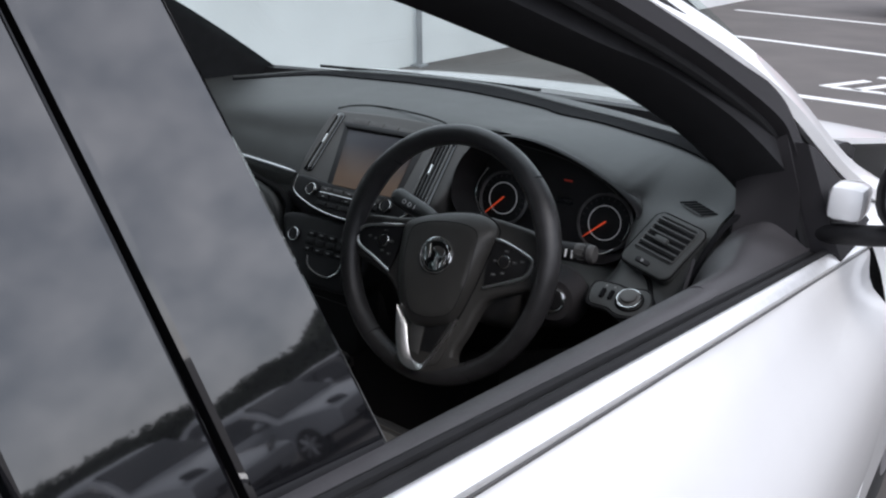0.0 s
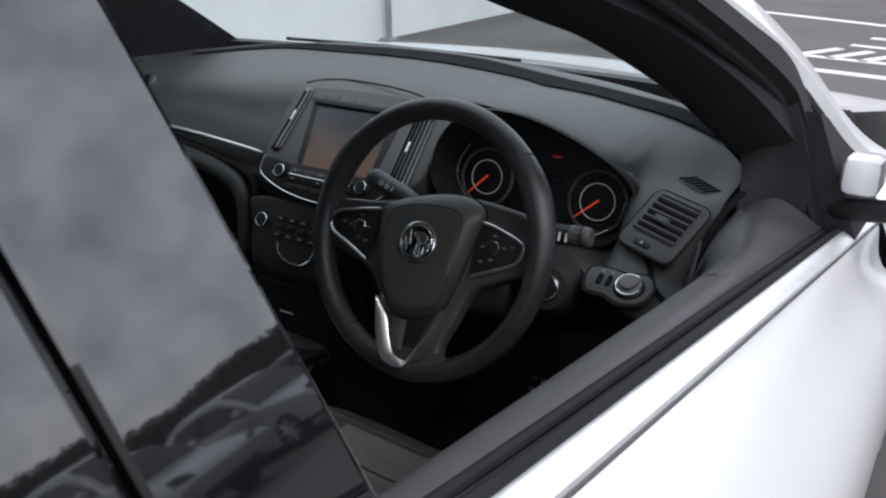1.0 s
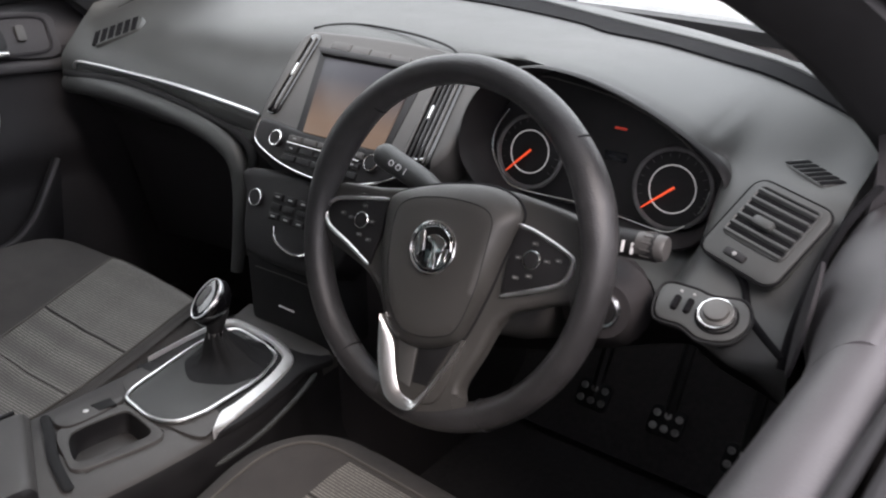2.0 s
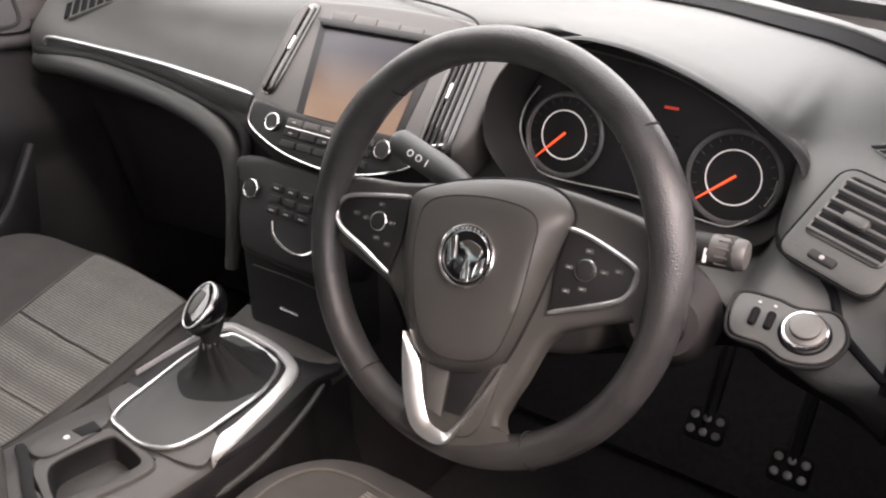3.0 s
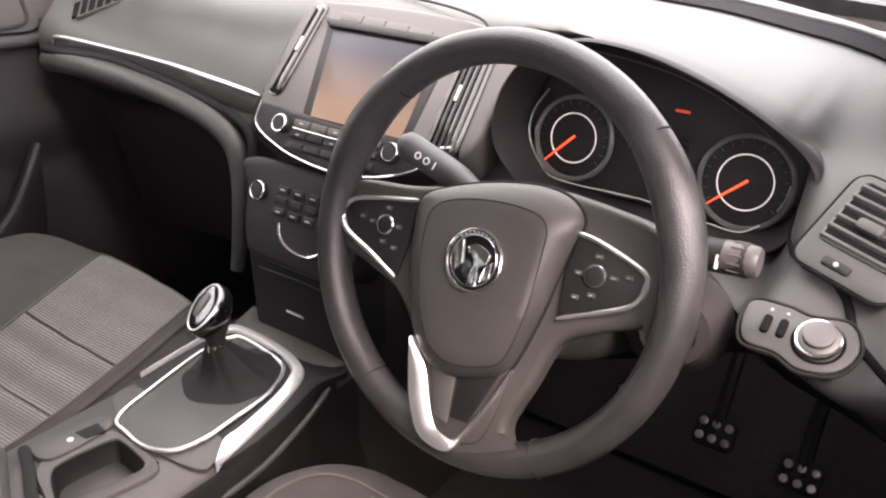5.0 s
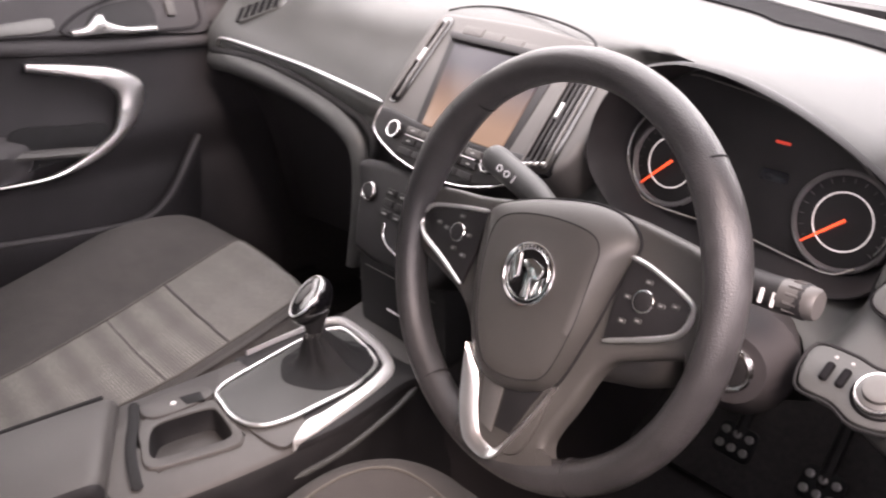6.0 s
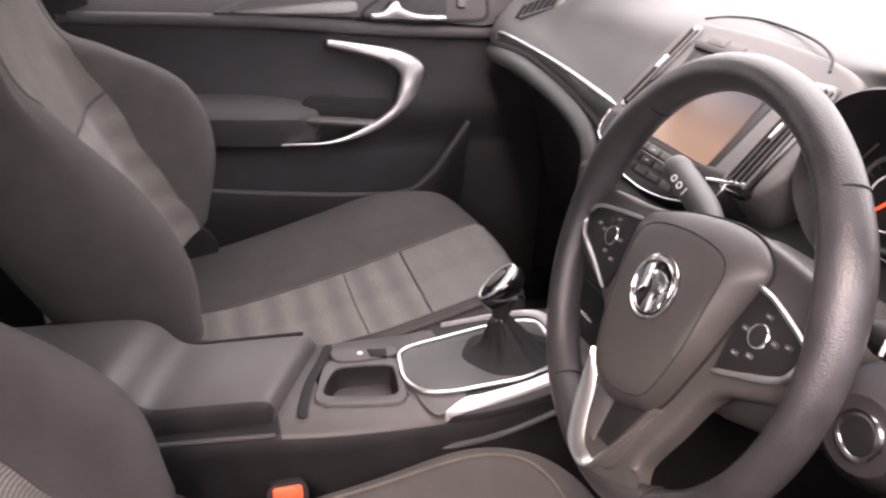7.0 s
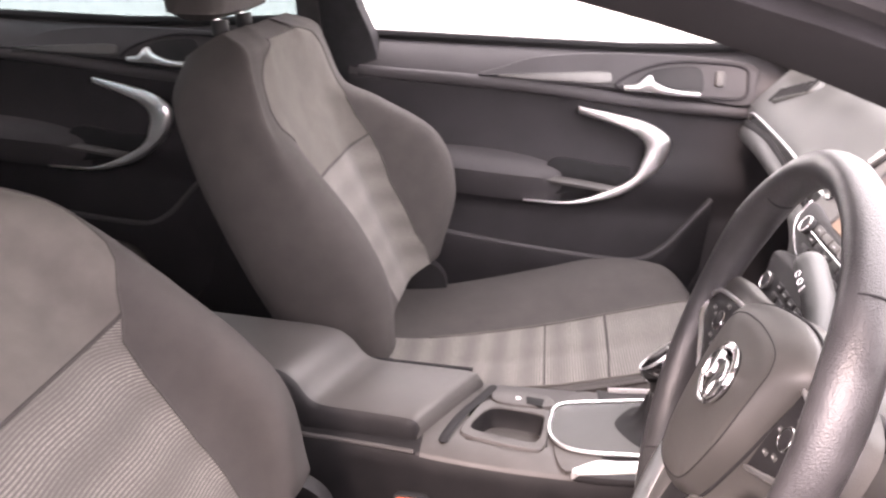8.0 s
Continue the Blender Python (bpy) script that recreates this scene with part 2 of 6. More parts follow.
def sheet(rows, t):
    """A surface through rows of points with thickness t."""
    bm = grid(rows)
    bmesh.ops.recalc_face_normals(bm, faces=bm.faces)
    bmesh.ops.solidify(bm, geom=list(bm.faces), thickness=t)
    return bm


def surf(ctrl, nu, nv, t):
    """A smooth sheet through a coarse net of control points."""
    rows = [spl(r, nv) for r in ctrl]
    cols = [spl([r[j] for r in rows], nu) for j in range(nv)]
    return sheet([[cols[j][i] for j in range(nv)] for i in range(nu)], t)


def tube(path, r, seg=10, closed=False, flat=1.0, up=None, bm=None):
    """A rod along path; r: radius or one radius a point; flat: thickness across to width."""
    p = [Vector(a) for a in path]
    n = len(p)
    rows = []
    side = None
    for i in range(n):
        a, b = p[(i - 1) % n] if closed or i else p[i], p[(i + 1) % n] if closed or i < n - 1 else p[i]
        t = (b - a).normalized()
        if up is not None:
            s = t.cross(Vector(up)).normalized()
        else:
            if side is None:
                side = t.orthogonal().normalized()
            s = (side - t * side.dot(t)).normalized()
            side = s
        w = s.cross(t).normalized()
        rad = r[i] if isinstance(r, (list, tuple)) else r
        rows.append([p[i] + s * math.cos(k * math.tau / seg) * rad + w * math.sin(k * math.tau / seg) * rad * flat for k in range(seg)])
    return grid(rows, close_u=closed, close_v=True, cap=not closed, bm=bm)


def slab(outline, depth, m, bevel=0.002, seg=2, dome=0.0):
    """A plate whose face lies in the xy plane of m and whose body goes depth behind it, with a rounded face edge."""
    n = len(outline)
    o = [Vector((a[0], a[1], 0)) for a in outline]
    c = sum(o, Vector()) / n
    rows = [[p + Vector((0, 0, -depth)) for p in o]]
    nor = []
    for i in range(n):
        e = (o[(i + 1) % n] - o[i - 1]).normalized()
        q = Vector((-e.y, e.x, 0))
        nor.append(q if q.dot(c - o[i]) > 0 else -q)
    for k in range(seg + 1):
        a = k / seg * math.pi / 2
        rows.append([o[i] + nor[i] * bevel * (1 - math.cos(a)) + Vector((0, 0, -bevel + bevel * math.sin(a))) for i in range(n)])
    if dome:
        base = rows[-1]
        for f in (0.75, 0.5, 0.25, 0.08):
            rows.append([c + (p - c) * f + Vector((0, 0, dome * (1 - f * f))) for p in base])
    rows = [[m @ p for p in r] for r in rows]
    return grid(rows, close_v=True, cap=True)


def rrect(w, h, r, n=4, cx=0.0, cy=0.0):
    out = []
    for sx, sy, a0 in ((1, 1, 0), (-1, 1, 90), (-1, -1, 180), (1, -1, 270)):
        for k in range(n + 1):
            a = radians(a0 + 90 * k / n)
            out.append((cx + sx * (w / 2 - r) + r * math.cos(a), cy + sy * (h / 2 - r) + r * math.sin(a)))
    return out


def circle(r, n=24, cx=0.0, cy=0.0):
    return [(cx + r * math.cos(k * math.tau / n), cy + r * math.sin(k * math.tau / n)) for k in range(n)]


def knob(r, depth, m, top=0.85, seg=28):
    rows = []
    for rad, z in ((r, -0.002), (r, depth * 0.7), (r * 0.97, depth * 0.9), (r * top, depth), (r * top * 0.6, depth * 1.02), (r * 0.05, depth * 1.02)):
        rows.append([m @ Vector((rad * math.cos(k * math.tau / seg), rad * math.sin(k * math.tau / seg), z)) for k in range(seg)])
    return grid(rows, close_v=True, cap=True)


def ringm(r, w, m, seg=36, n=8):
    return tube([m @ Vector((r * math.cos(k * math.tau / seg), r * math.sin(k * math.tau / seg), 0)) for k in range(seg)], w, n, closed=True)


def on(m, pts, w=0.0):
    return [m @ Vector((p[0], p[1], p[2] if len(p) > 2 else w)) for p in pts]


def ribbon(a, b, n, up, rise=0.003, thick=0.006):
    """A raised strap between two edge curves."""
    a, b, up = spl(a, n), spl(b, n), Vector(up).normalized()
    rows = []
    for p, q in zip(a, b):
        rows.append([p, p.lerp(q, 0.12) + up * rise * 0.75, p.lerp(q, 0.5) + up * rise, p.lerp(q, 0.88) + up * rise * 0.75, q, q - up * thick, p - up * thick])
    return grid(rows, close_v=True, cap=True)


def sx(z):
    """How far out the side of the car stands at the height z, above the belt line."""
    return 1.259 - 0.42 * z


def box(x0, x1, y0, y1, z0, z1, bev=0.004, m=None):
    bm = bmesh.new()
    bmesh.ops.create_cube(bm, size=1)
    for v in bm.verts:
        v.co = Vector(((x0 + x1) / 2 + v.co.x * (x1 - x0), (y0 + y1) / 2 + v.co.y * (y1 - y0), (z0 + z1) / 2 + v.co.z * (z1 - z0)))
    if bev:
        bmesh.ops.bevel(bm, geom=list(bm.edges), offset=bev, segments=2, profile=0.5, affect="EDGES")
    if m is not None:
        bm.transform(m)
    return bm


# lines and lettering on the ground, cars and a post, in metres
OUT_LINES = [((-2.6, 10.1), (5.0, 7.4)), ((-2.2, 6.7), (5.0, 5.7)), ((-3.2, 13.2), (5.0, 10.2))]
OUT_BARS = [((-0.52 + 0.26 * k, 7.05 - 0.03 * k), (-0.25 + 0.26 * k, 7.55 - 0.03 * k), 0.09) for k in range(5)] + [((-0.45, 7.05), (1.0, 6.88), 0.09), ((-0.1, 8.3), (1.3, 8.0), 0.1), ((-0.2, 7.8), (1.2, 7.55), 0.09)]
POLE = (-4.06, 5.89)
OUT_CARS = [(M_RED, "dark red parked hatchback", 0.9, 14.2, 95), (M_SILVER, "silver parked hatchback with dark windows", 12.2, 8.1, -96),
            (M_SILVER, "silver parked hatchback with dark windows", 12.0, 5.3, -96), (M_DARKPAINT, "dark grey parked hatchback with dark windows", 12.8, 11.0, -96)]

# ---- outdoors ----
ground = bmesh.new()
grid([[(-400, y, 0), (-60, y, 0), (-12, y, 0), (12, y, 0), (60, y, 0), (400, y, 0)] for y in (-400, -60, -12, 12, 60, 400)], bm=ground)
solo("ground", ground, M_TARMAC, "dark grey tarmac of a car park", "ground", kind="structure")


def flat(name, pts, mat, label, category):
    bm = bmesh.new()
    lo = [bm.verts.new((x, y, 0.0)) for x, y in pts]
    hi = [bm.verts.new((x, y, 0.005)) for x, y in pts]
    bm.faces.new(hi)
    for i in range(len(pts)):
        bm.faces.new((lo[i], lo[(i + 1) % len(pts)], hi[(i + 1) % len(pts)], hi[i]))
    return solo(name, bm, mat, label, category, kind="structure")


def stripe(a, b, w):
    a, b = Vector(a), Vector(b)
    d = (b - a).normalized()
    n = Vector((-d.y, d.x)) * w / 2
    return [tuple(a - n), tuple(b - n), tuple(b + n), tuple(a + n)]


for a, b in OUT_LINES:
    flat("parking_line", stripe(a, b, 0.12), M_LINE, "white painted parking bay line on the tarmac", "road marking")
for a, b, w in OUT_BARS:
    flat("road_marking", stripe(a, b, w), M_LINE, "white painted bars of illegible ground lettering", "road marking")

wall = bmesh.new()
bmesh.ops.create_cube(wall, size=1, matrix=Matrix.Translation((-4.55, 1.5, 1.6)) @ Matrix.Rotation(radians(-3.5), 4, "Z") @ Matrix.Diagonal((0.3, 28.0, 3.2, 1)))
solo("boundary_wall", wall, M_WALL, "pale rendered building wall beside the parked car", "wall", kind="structure")
post = thing("steel_post", "grey galvanised steel post in front of the pale wall", "post", m=Matrix.Translation((POLE[0], POLE[1], 0)))
part("pole", tube([(0, 0, 0), (0, 0, 1.5), (0, 0, 3.0)], 0.03, 14), M_POLE, post)
part("base_plate", slab(rrect(0.14, 0.14, 0.02), 0.02, Matrix.Translation((0, 0, 0.02))), M_POLE, post)

# a tall leafy hedge across the car park, rising into trees at one end
hedge = bmesh.new()
rnd = random.Random(4)
HX, HY0, HY1 = 30.0, -14.0, 62.0


def hedge_top(y):
    return 3.35 - 0.75 * min(1.0, max(0.0, (24.0 - y) / 8.0)) + 0.25 * math.sin(y * 0.23) + 0.12 * math.sin(y * 0.9) + 1.9 * min(1.0, max(0.0, (y - 26.5) / 5.0))


hy = [HY0 + (HY1 - HY0) * k / 60 for k in range(61)]
grid([[(HX, y, 0.0) for y in hy], [(HX, y, hedge_top(y) - 0.12) for y in hy], [(HX + 2.4, y, hedge_top(y) - 0.12) for y in hy], [(HX + 2.4, y, 0.0) for y in hy]], bm=hedge)
for i in range(16000):
    y = HY0 + rnd.random() * (HY1 - HY0)
    if rnd.random() < 0.6:
        c = Vector((HX + rnd.uniform(-0.2, 0.05), y, rnd.random() * hedge_top(y)))
    else:
        c = Vector((HX + rnd.random() * 2.4, y, hedge_top(y) - 0.12 + rnd.random() ** 2 * 0.3))
    r = 0.08 + rnd.random() * 0.10
    ax = Vector((rnd.uniform(-1, 1), rnd.uniform(-1, 1), rnd.uniform(-1, 1))).normalized()
    u = ax.orthogonal().normalized() * r
    w = ax.cross(u)
    hedge.faces.new([hedge.verts.new(c + u), hedge.verts.new(c + w * 0.55), hedge.verts.new(c - u), hedge.verts.new(c - w * 0.55)])
solo("hedge", hedge, M_HEDGE, "tall dark green hedge and trees along the car park", "hedge", kind="stuff")


def parked_car(paint, label, m):
    """A hatchback standing on the ground at m, nose towards -y."""
    car = thing("car", label, "car", group="parked cars", m=m)
    prof = [(-2.1, 0.35), (-2.15, 0.55), (-2.05, 0.72), (-1.1, 0.93), (-0.9, 0.96), (-0.2, 1.42), (0.5, 1.5), (1.3, 1.45), (1.85, 1.05), (2.05, 0.95), (2.1, 0.5), (2.05, 0.33)]
    pr = spl([(0, a, b) for a, b in prof], 48)
    rows = []
    for f, s in ((0.0, 1.0), (0.5, 1.0), (0.82, 0.985), (0.95, 0.96), (1.0, 0.9)):
        rows.append([Vector((f * (0.88 - max(0, p.z - 0.9) * 0.36), p.y, 0.34 + (p.z - 0.34) * s)) for p in pr])
    full = [[Vector((-p.x, p.y, p.z)) for p in r] for r in rows[:0:-1]] + rows
    part("body", grid(full, cap=True), paint, car)
    for s in (1, -1):
        side = [(-0.72, 1.0), (-0.12, 1.34), (0.42, 1.38), (0.42, 1.0)]
        side2 = [(0.48, 1.0), (0.48, 1.38), (1.1, 1.34), (1.5, 1.02)]
        for o in (side, side2):
            part("side_window", grid([[(s * (0.893 - max(0, z - 0.9) * 0.36 - d), y, z) for y, z in o] for d in (0.0, 0.05)], close_v=True, cap=True), M_DARKGLASS, car)
        part("headlight", slab(spl([(0, 0), (0.26, 0.05), (0.34, 0.14), (0.1, 0.12)], 20, True), 0.05,
                               basis((s * 0.5, -2.12, 0.68), (s * 1, 0.35, 0.05), (0, 0.25, 1)), 0.01), M_DARKGLASS, car, "clear headlight unit")
        part("mirror", tube([(s * 0.86, -0.62, 1.0), (s * 0.96, -0.6, 1.03), (s * 1.04, -0.58, 1.03)], [0.05, 0.09, 0.04], 10), paint, car)
        for y in (-1.3, 1.3):
            wh = part("wheel", tube([(s * 0.70, y, 0.32), (s * 0.72, y, 0.32), (s * 0.87, y, 0.32), (s * 0.885, y, 0.32)], [0.29, 0.32, 0.32, 0.29], 28), M_TYRE, car)
            rim = bmesh.new()
            for k in range(7):
                a = k * math.tau / 7
                tube([(s * 0.892, y, 0.32), (s * 0.895, y + 0.2 * math.cos(a), 0.32 + 0.2 * math.sin(a))], [0.045, 0.03], 6, bm=rim)
            part("rim", rim, M_RIM, wh)
    part("windscreen", grid([[(x * (0.74 if z < 1.1 else 0.62), y - d, z + d) for x in (-1, -0.5, 0, 0.5, 1)] for y, z, d in ((-0.86, 0.99, 0.012), (-0.5, 1.245, 0.012), (-0.2, 1.425, 0.012), (-0.16, 1.40, -0.05), (-0.8, 0.96, -0.05))], close_u=True), M_DARKGLASS, car)
    part("grille", slab(rrect(0.7, 0.12, 0.04), 0.05, basis((0, -2.145, 0.6), (1, 0, 0), (0, 0.05, 1))), M_BLACK, car)
    part("bumper_intake", slab(rrect(1.1, 0.12, 0.05), 0.05, basis((0, -2.13, 0.42), (1, 0, 0), (0, 0.05, 1))), M_BLACK, car)
    return car


for paint, lab, px, py, rot in OUT_CARS:
    parked_car(paint, lab, Matrix.Translation((px, py, 0)) @ Matrix.Rotation(radians(rot), 4, "Z"))


# ---- the car's shell ----
shell = thing("family_car", "white five-door car with its driver's window open", "car")
part("floor_pan", box(-0.80, 0.80, -2.1, 0.78, 0.22, 0.28, 0.01), M_CARPET, shell, "dark carpeted floor")
part("firewall", sheet([[(x, 0.62, 0.28) for x in (-0.78, 0, 0.78)], [(x, 0.86, 0.45) for x in (-0.78, 0, 0.78)], [(x, 0.90, 0.98) for x in (-0.78, 0, 0.78)]], 0.02), M_CARPET, shell)
part("bonnet", surf([[(x * 0.93, 0.93 - 0.16 * x * x, 1.066 - 0.03 * x * x) for x in (-0.78, -0.4, 0, 0.4, 0.78)],
                     [(x, 1.25, 1.052 - 0.05 * x * x) for x in (-0.85, -0.42, 0, 0.42, 0.85)],
                     [(x * 0.97, 1.65, 0.98 - 0.07 * x * x) for x in (-0.86, -0.43, 0, 0.43, 0.86)],
                     [(x * 0.9, 1.92, 0.80 - 0.1 * x * x) for x in (-0.80, -0.4, 0, 0.4, 0.80)]], 18, 22, 0.012), M_WHITE, shell, "white painted bonnet")
part("scuttle", surf([[(x, 0.80 - 0.32 * x * x, 1.066) for x in (-0.78, -0.4, 0, 0.4, 0.78)],
                      [(x, 0.88 - 0.26 * x * x, 1.062) for x in (-0.78, -0.4, 0, 0.4, 0.78)],
                      [(x, 0.96 - 0.2 * x * x, 1.035) for x in (-0.78, -0.4, 0, 0.4, 0.78)]], 8, 20, 0.02), M_BLACK, shell, "black scuttle panel under the windscreen")
for s in (1, -1):
    part("wing", surf([[(s * 0.845, y0, z0 + 0.0), (s * (0.895), y0, z0 - 0.035), (s * 0.944, y0, z0 - 0.2), (s * 0.94, y0, 0.40)] for y0, z0 in ((0.505, 0.975), (0.75, 0.985), (1.15, 0.96), (1.55, 0.90), (1.85, 0.78))], 18, 12, 0.015), M_WHITE, shell, "white front wing")
    # pillars: painted outer skin, dark inner trim
    outer = [(0.90, 0.72, 0.955), (0.825, 0.528, 1.04), (0.772, 0.289, 1.163), (0.745, 0.08, 1.235), (0.717, -0.137, 1.292), (0.69, -0.42, 1.36), (0.685, -0.8, 1.39), (0.685, -1.5, 1.38)]
    pts = spl(outer, 40)
    rows = []
    for p in pts:
        x, y, z = s * p.x, p.y, p.z
        rows.append([(x, y - 0.008, z - 0.012), (x + s * 0.006, y, z), (x - s * 0.006, y + 0.016, z + 0.020), (x - s * 0.04, y + 0.034, z + 0.034), (x - s * 0.09, y + 0.034, z + 0.028), (x - s * 0.06, y + 0.01, z - 0.01)])
    part("roof_rail", grid(rows, close_v=True, cap=True), M_WHITE, shell, "white painted windscreen pillar and roof rail")
    rear = spl([(0.72, 0.34, 1.0), (0.70, 0.27, 1.05), (0.66, 0.118, 1.137), (0.62, -0.05, 1.205), (0.60, -0.21, 1.243), (0.575, -0.42, 1.295), (0.56, -0.62, 1.33), (0.56, -1.4, 1.345)], 36)
    fore = spl([(0.67, 0.74, 1.03), (0.66, 0.68, 1.07), (0.606, 0.371, 1.214), (0.575, 0.12, 1.31), (0.55, -0.08, 1.365), (0.53, -0.25, 1.385), (0.52, -0.5, 1.40), (0.52, -1.4, 1.41)], 36)
    rows = []
    for a, b in zip(rear, fore):
        c = (a + b) / 2
        rows.append([(s * (a.x + 0.09), a.y + 0.01, a.z + 0.012), (s * (a.x + 0.02), a.y - 0.006, a.z - 0.004), (s * a.x, a.y, a.z), (s * (c.x - 0.006), c.y, c.z - 0.008), (s * b.x, b.y, b.z), (s * (b.x + 0.05), b.y + 0.01, b.z + 0.012), (s * (c.x + 0.11), c.y, c.z + 0.02)])
    part("pillar_trim", grid(rows, close_v=True, cap=True), M_PILLARTRIM, shell, "dark cloth-covered windscreen pillar trim")
    part("kick_panel", box(min(s * 0.755, s * 0.785), max(s * 0.755, s * 0.785), 0.30, 0.92, 0.25, 0.93, 0.005), M_CARPET, shell, "dark footwell side panel")
    # middle pillar, inside
    yb = -0.545 if s < 0 else -0.74
    ib = 0.0 if s < 0 else 0.065
    bp = spl([(0.76 - ib, yb, 0.55), (0.755 - ib, yb, 0.95), (0.70 - ib, yb - 0.045, 1.12), (0.63 - ib, yb - 0.10, 1.36)], 16)
    rows = [[(s * (q.x + 0.045), q.y + 0.05, q.z), (s * q.x, q.y + 0.045, q.z), (s * (q.x - 0.012), q.y, q.z), (s * q.x, q.y - 0.08, q.z), (s * (q.x + 0.045), q.y - 0.09, q.z)] for q in bp]
    part("middle_pillar", grid(rows, close_v=True, cap=True), M_PILLARTRIM, shell, "dark middle pillar trim")
    part("sill", box(min(s * 0.74, s * 0.86), max(s * 0.74, s * 0.86), -2.0, 0.5, 0.25, 0.36, 0.02), M_BLACK, shell)
part("roof", surf([[(x, 0.02 - 0.10 * x * x, 1.385 - 0.03 * x * x) for x in (-0.62, -0.3, 0, 0.3, 0.62)],
                   [(x * 1.04, -0.5, 1.455 - 0.06 * x * x) for x in (-0.62, -0.3, 0, 0.3, 0.62)],
                   [(x * 1.04, -1.3, 1.46 - 0.07 * x * x) for x in (-0.62, -0.3, 0, 0.3, 0.62)],
                   [(x, -2.1, 1.36 - 0.07 * x * x) for x in (-0.62, -0.3, 0, 0.3, 0.62)]], 16, 16, 0.03), M_WHITE, shell, "white roof")
part("headlining", surf([[(x, 0.0 - 0.10 * x * x, 1.345 - 0.03 * x * x) for x in (-0.62, -0.3, 0, 0.3, 0.62)],
                         [(x, -0.5, 1.415 - 0.06 * x * x) for x in (-0.62, -0.3, 0, 0.3, 0.62)],
                         [(x, -1.3, 1.42 - 0.07 * x * x) for x in (-0.62, -0.3, 0, 0.3, 0.62)],
                         [(x, -2.1, 1.32 - 0.07 * x * x) for x in (-0.62, -0.3, 0, 0.3, 0.62)]], 16, 16, 0.012), material("headlining_cloth", (0.55, 0.49, 0.41), 0.9, bump=0.3, var=0.05), shell, "light grey cloth headlining")
part("rear_panel", sheet([[(x, -2.02, 0.28) for x in (-0.78, 0, 0.78)], [(x, -2.12, 0.98) for x in (-0.78, 0, 0.78)]], 0.03), M_CARPET, shell)
part("parcel_shelf", box(-0.70, 0.70, -2.1, -1.62, 0.955, 0.985, 0.008), M_CARPET, shell)
ws = surf([[(x * 0.80, 0.86 - 0.30 * x * x, 1.068) for x in (-0.95, -0.5, 0, 0.5, 0.95)],
           [(x * 0.76, 0.46 - 0.22 * x * x, 1.225) for x in (-0.95, -0.5, 0, 0.5, 0.95)],
           [(x * 0.66, 0.01 - 0.12 * x * x, 1.385) for x in (-0.95, -0.5, 0, 0.5, 0.95)]], 14, 18, 0.005)
windscreen = part("windscreen", ws, M_GLASS, shell, "clear curved windscreen")
windscreen.visible_shadow = False
rearw = part("rear_window", sheet([[(x, -2.1, 0.99) for x in (-0.66, 0, 0.66)], [(x, -1.98, 1.33) for x in (-0.56, 0, 0.56)]], 0.005), M_TINT, shell, "tinted rear window")
rearw.visible_shadow = False
wiper = part("wiper", tube(spl([(-0.60, 0.80, 1.068), (-0.3, 0.875, 1.067), (0.05, 0.885, 1.066)], 14), 0.004, 8), M_RUBBER, shell, "black wiper arm at the windscreen base")


# closed tail, nose and wheels of the car
part("nose", surf([[(x, 1.92 - 0.10 * x * x, 0.80 - 0.1 * x * x) for x in (-0.76, -0.4, 0, 0.4, 0.76)], [(x * 1.08, 2.0 - 0.16 * x * x, 0.66) for x in (-0.76, -0.4, 0, 0.4, 0.76)], [(x * 1.1, 2.0 - 0.18 * x * x, 0.45) for x in (-0.76, -0.4, 0, 0.4, 0.76)], [(x * 1.06, 1.94 - 0.16 * x * x, 0.30) for x in (-0.76, -0.4, 0, 0.4, 0.76)]], 14, 20, 0.015), M_WHITE, shell, "white front bumper")
part("tailgate", surf([[(x * 0.86, -2.16, 0.985) for x in (-0.78, -0.4, 0, 0.4, 0.78)], [(x, -2.24 + 0.05 * x * x, 0.80) for x in (-0.80, -0.4, 0, 0.4, 0.80)], [(x * 1.05, -2.28 + 0.08 * x * x, 0.55) for x in (-0.80, -0.4, 0, 0.4, 0.80)], [(x, -2.22 + 0.05 * x * x, 0.25) for x in (-0.80, -0.4, 0, 0.4, 0.80)]], 14, 20, 0.015), M_WHITE, shell, "white tailgate and rear bumper")
for s in (1, -1):
    part("rear_quarter", surf([[(s * a, y, z) for a, z in ((sx(1.37) - c, 1.37), (sx(1.2) - c, 1.2), (sx(1.03) - c, 1.03), (0.885 - c, 0.92), (0.92 - c, 0.78), (0.915 - c, 0.55), (0.89 - c, 0.30))] for y, c in ((-1.66, 0.0), (-1.85, 0.008), (-2.05, 0.03), (-2.19, 0.09))], 14, 26, 0.015), M_WHITE, shell, "white rear quarter panel")
    for y, z in ((1.22, 0.432), (-1.47, 0.195)):
        wh = part("wheel", tube([(s * 0.72, y, z), (s * 0.74, y, z), (s * 0.915, y, z), (s * 0.930, y, z)], [0.29, 0.33, 0.33, 0.29], 32), M_TYRE, shell, "black tyre on a silver rim")
        part("rim", slab(circle(0.23, 30), 0.02, basis((s * 0.934, y, z), (0, s, 0), (0, 0, 1)), 0.01), M_RIM, wh)


# ---- driver's door, window lowered ----
ddoor = thing("driver_door", "white driver's door with its window wound down", "car door")
ys = [-0.735, -0.55, -0.3, 0.0, 0.25, 0.50]


def belt_z(y):
    """The height of the window sill, rising to the rear."""
    return 0.974 - 0.086 * y


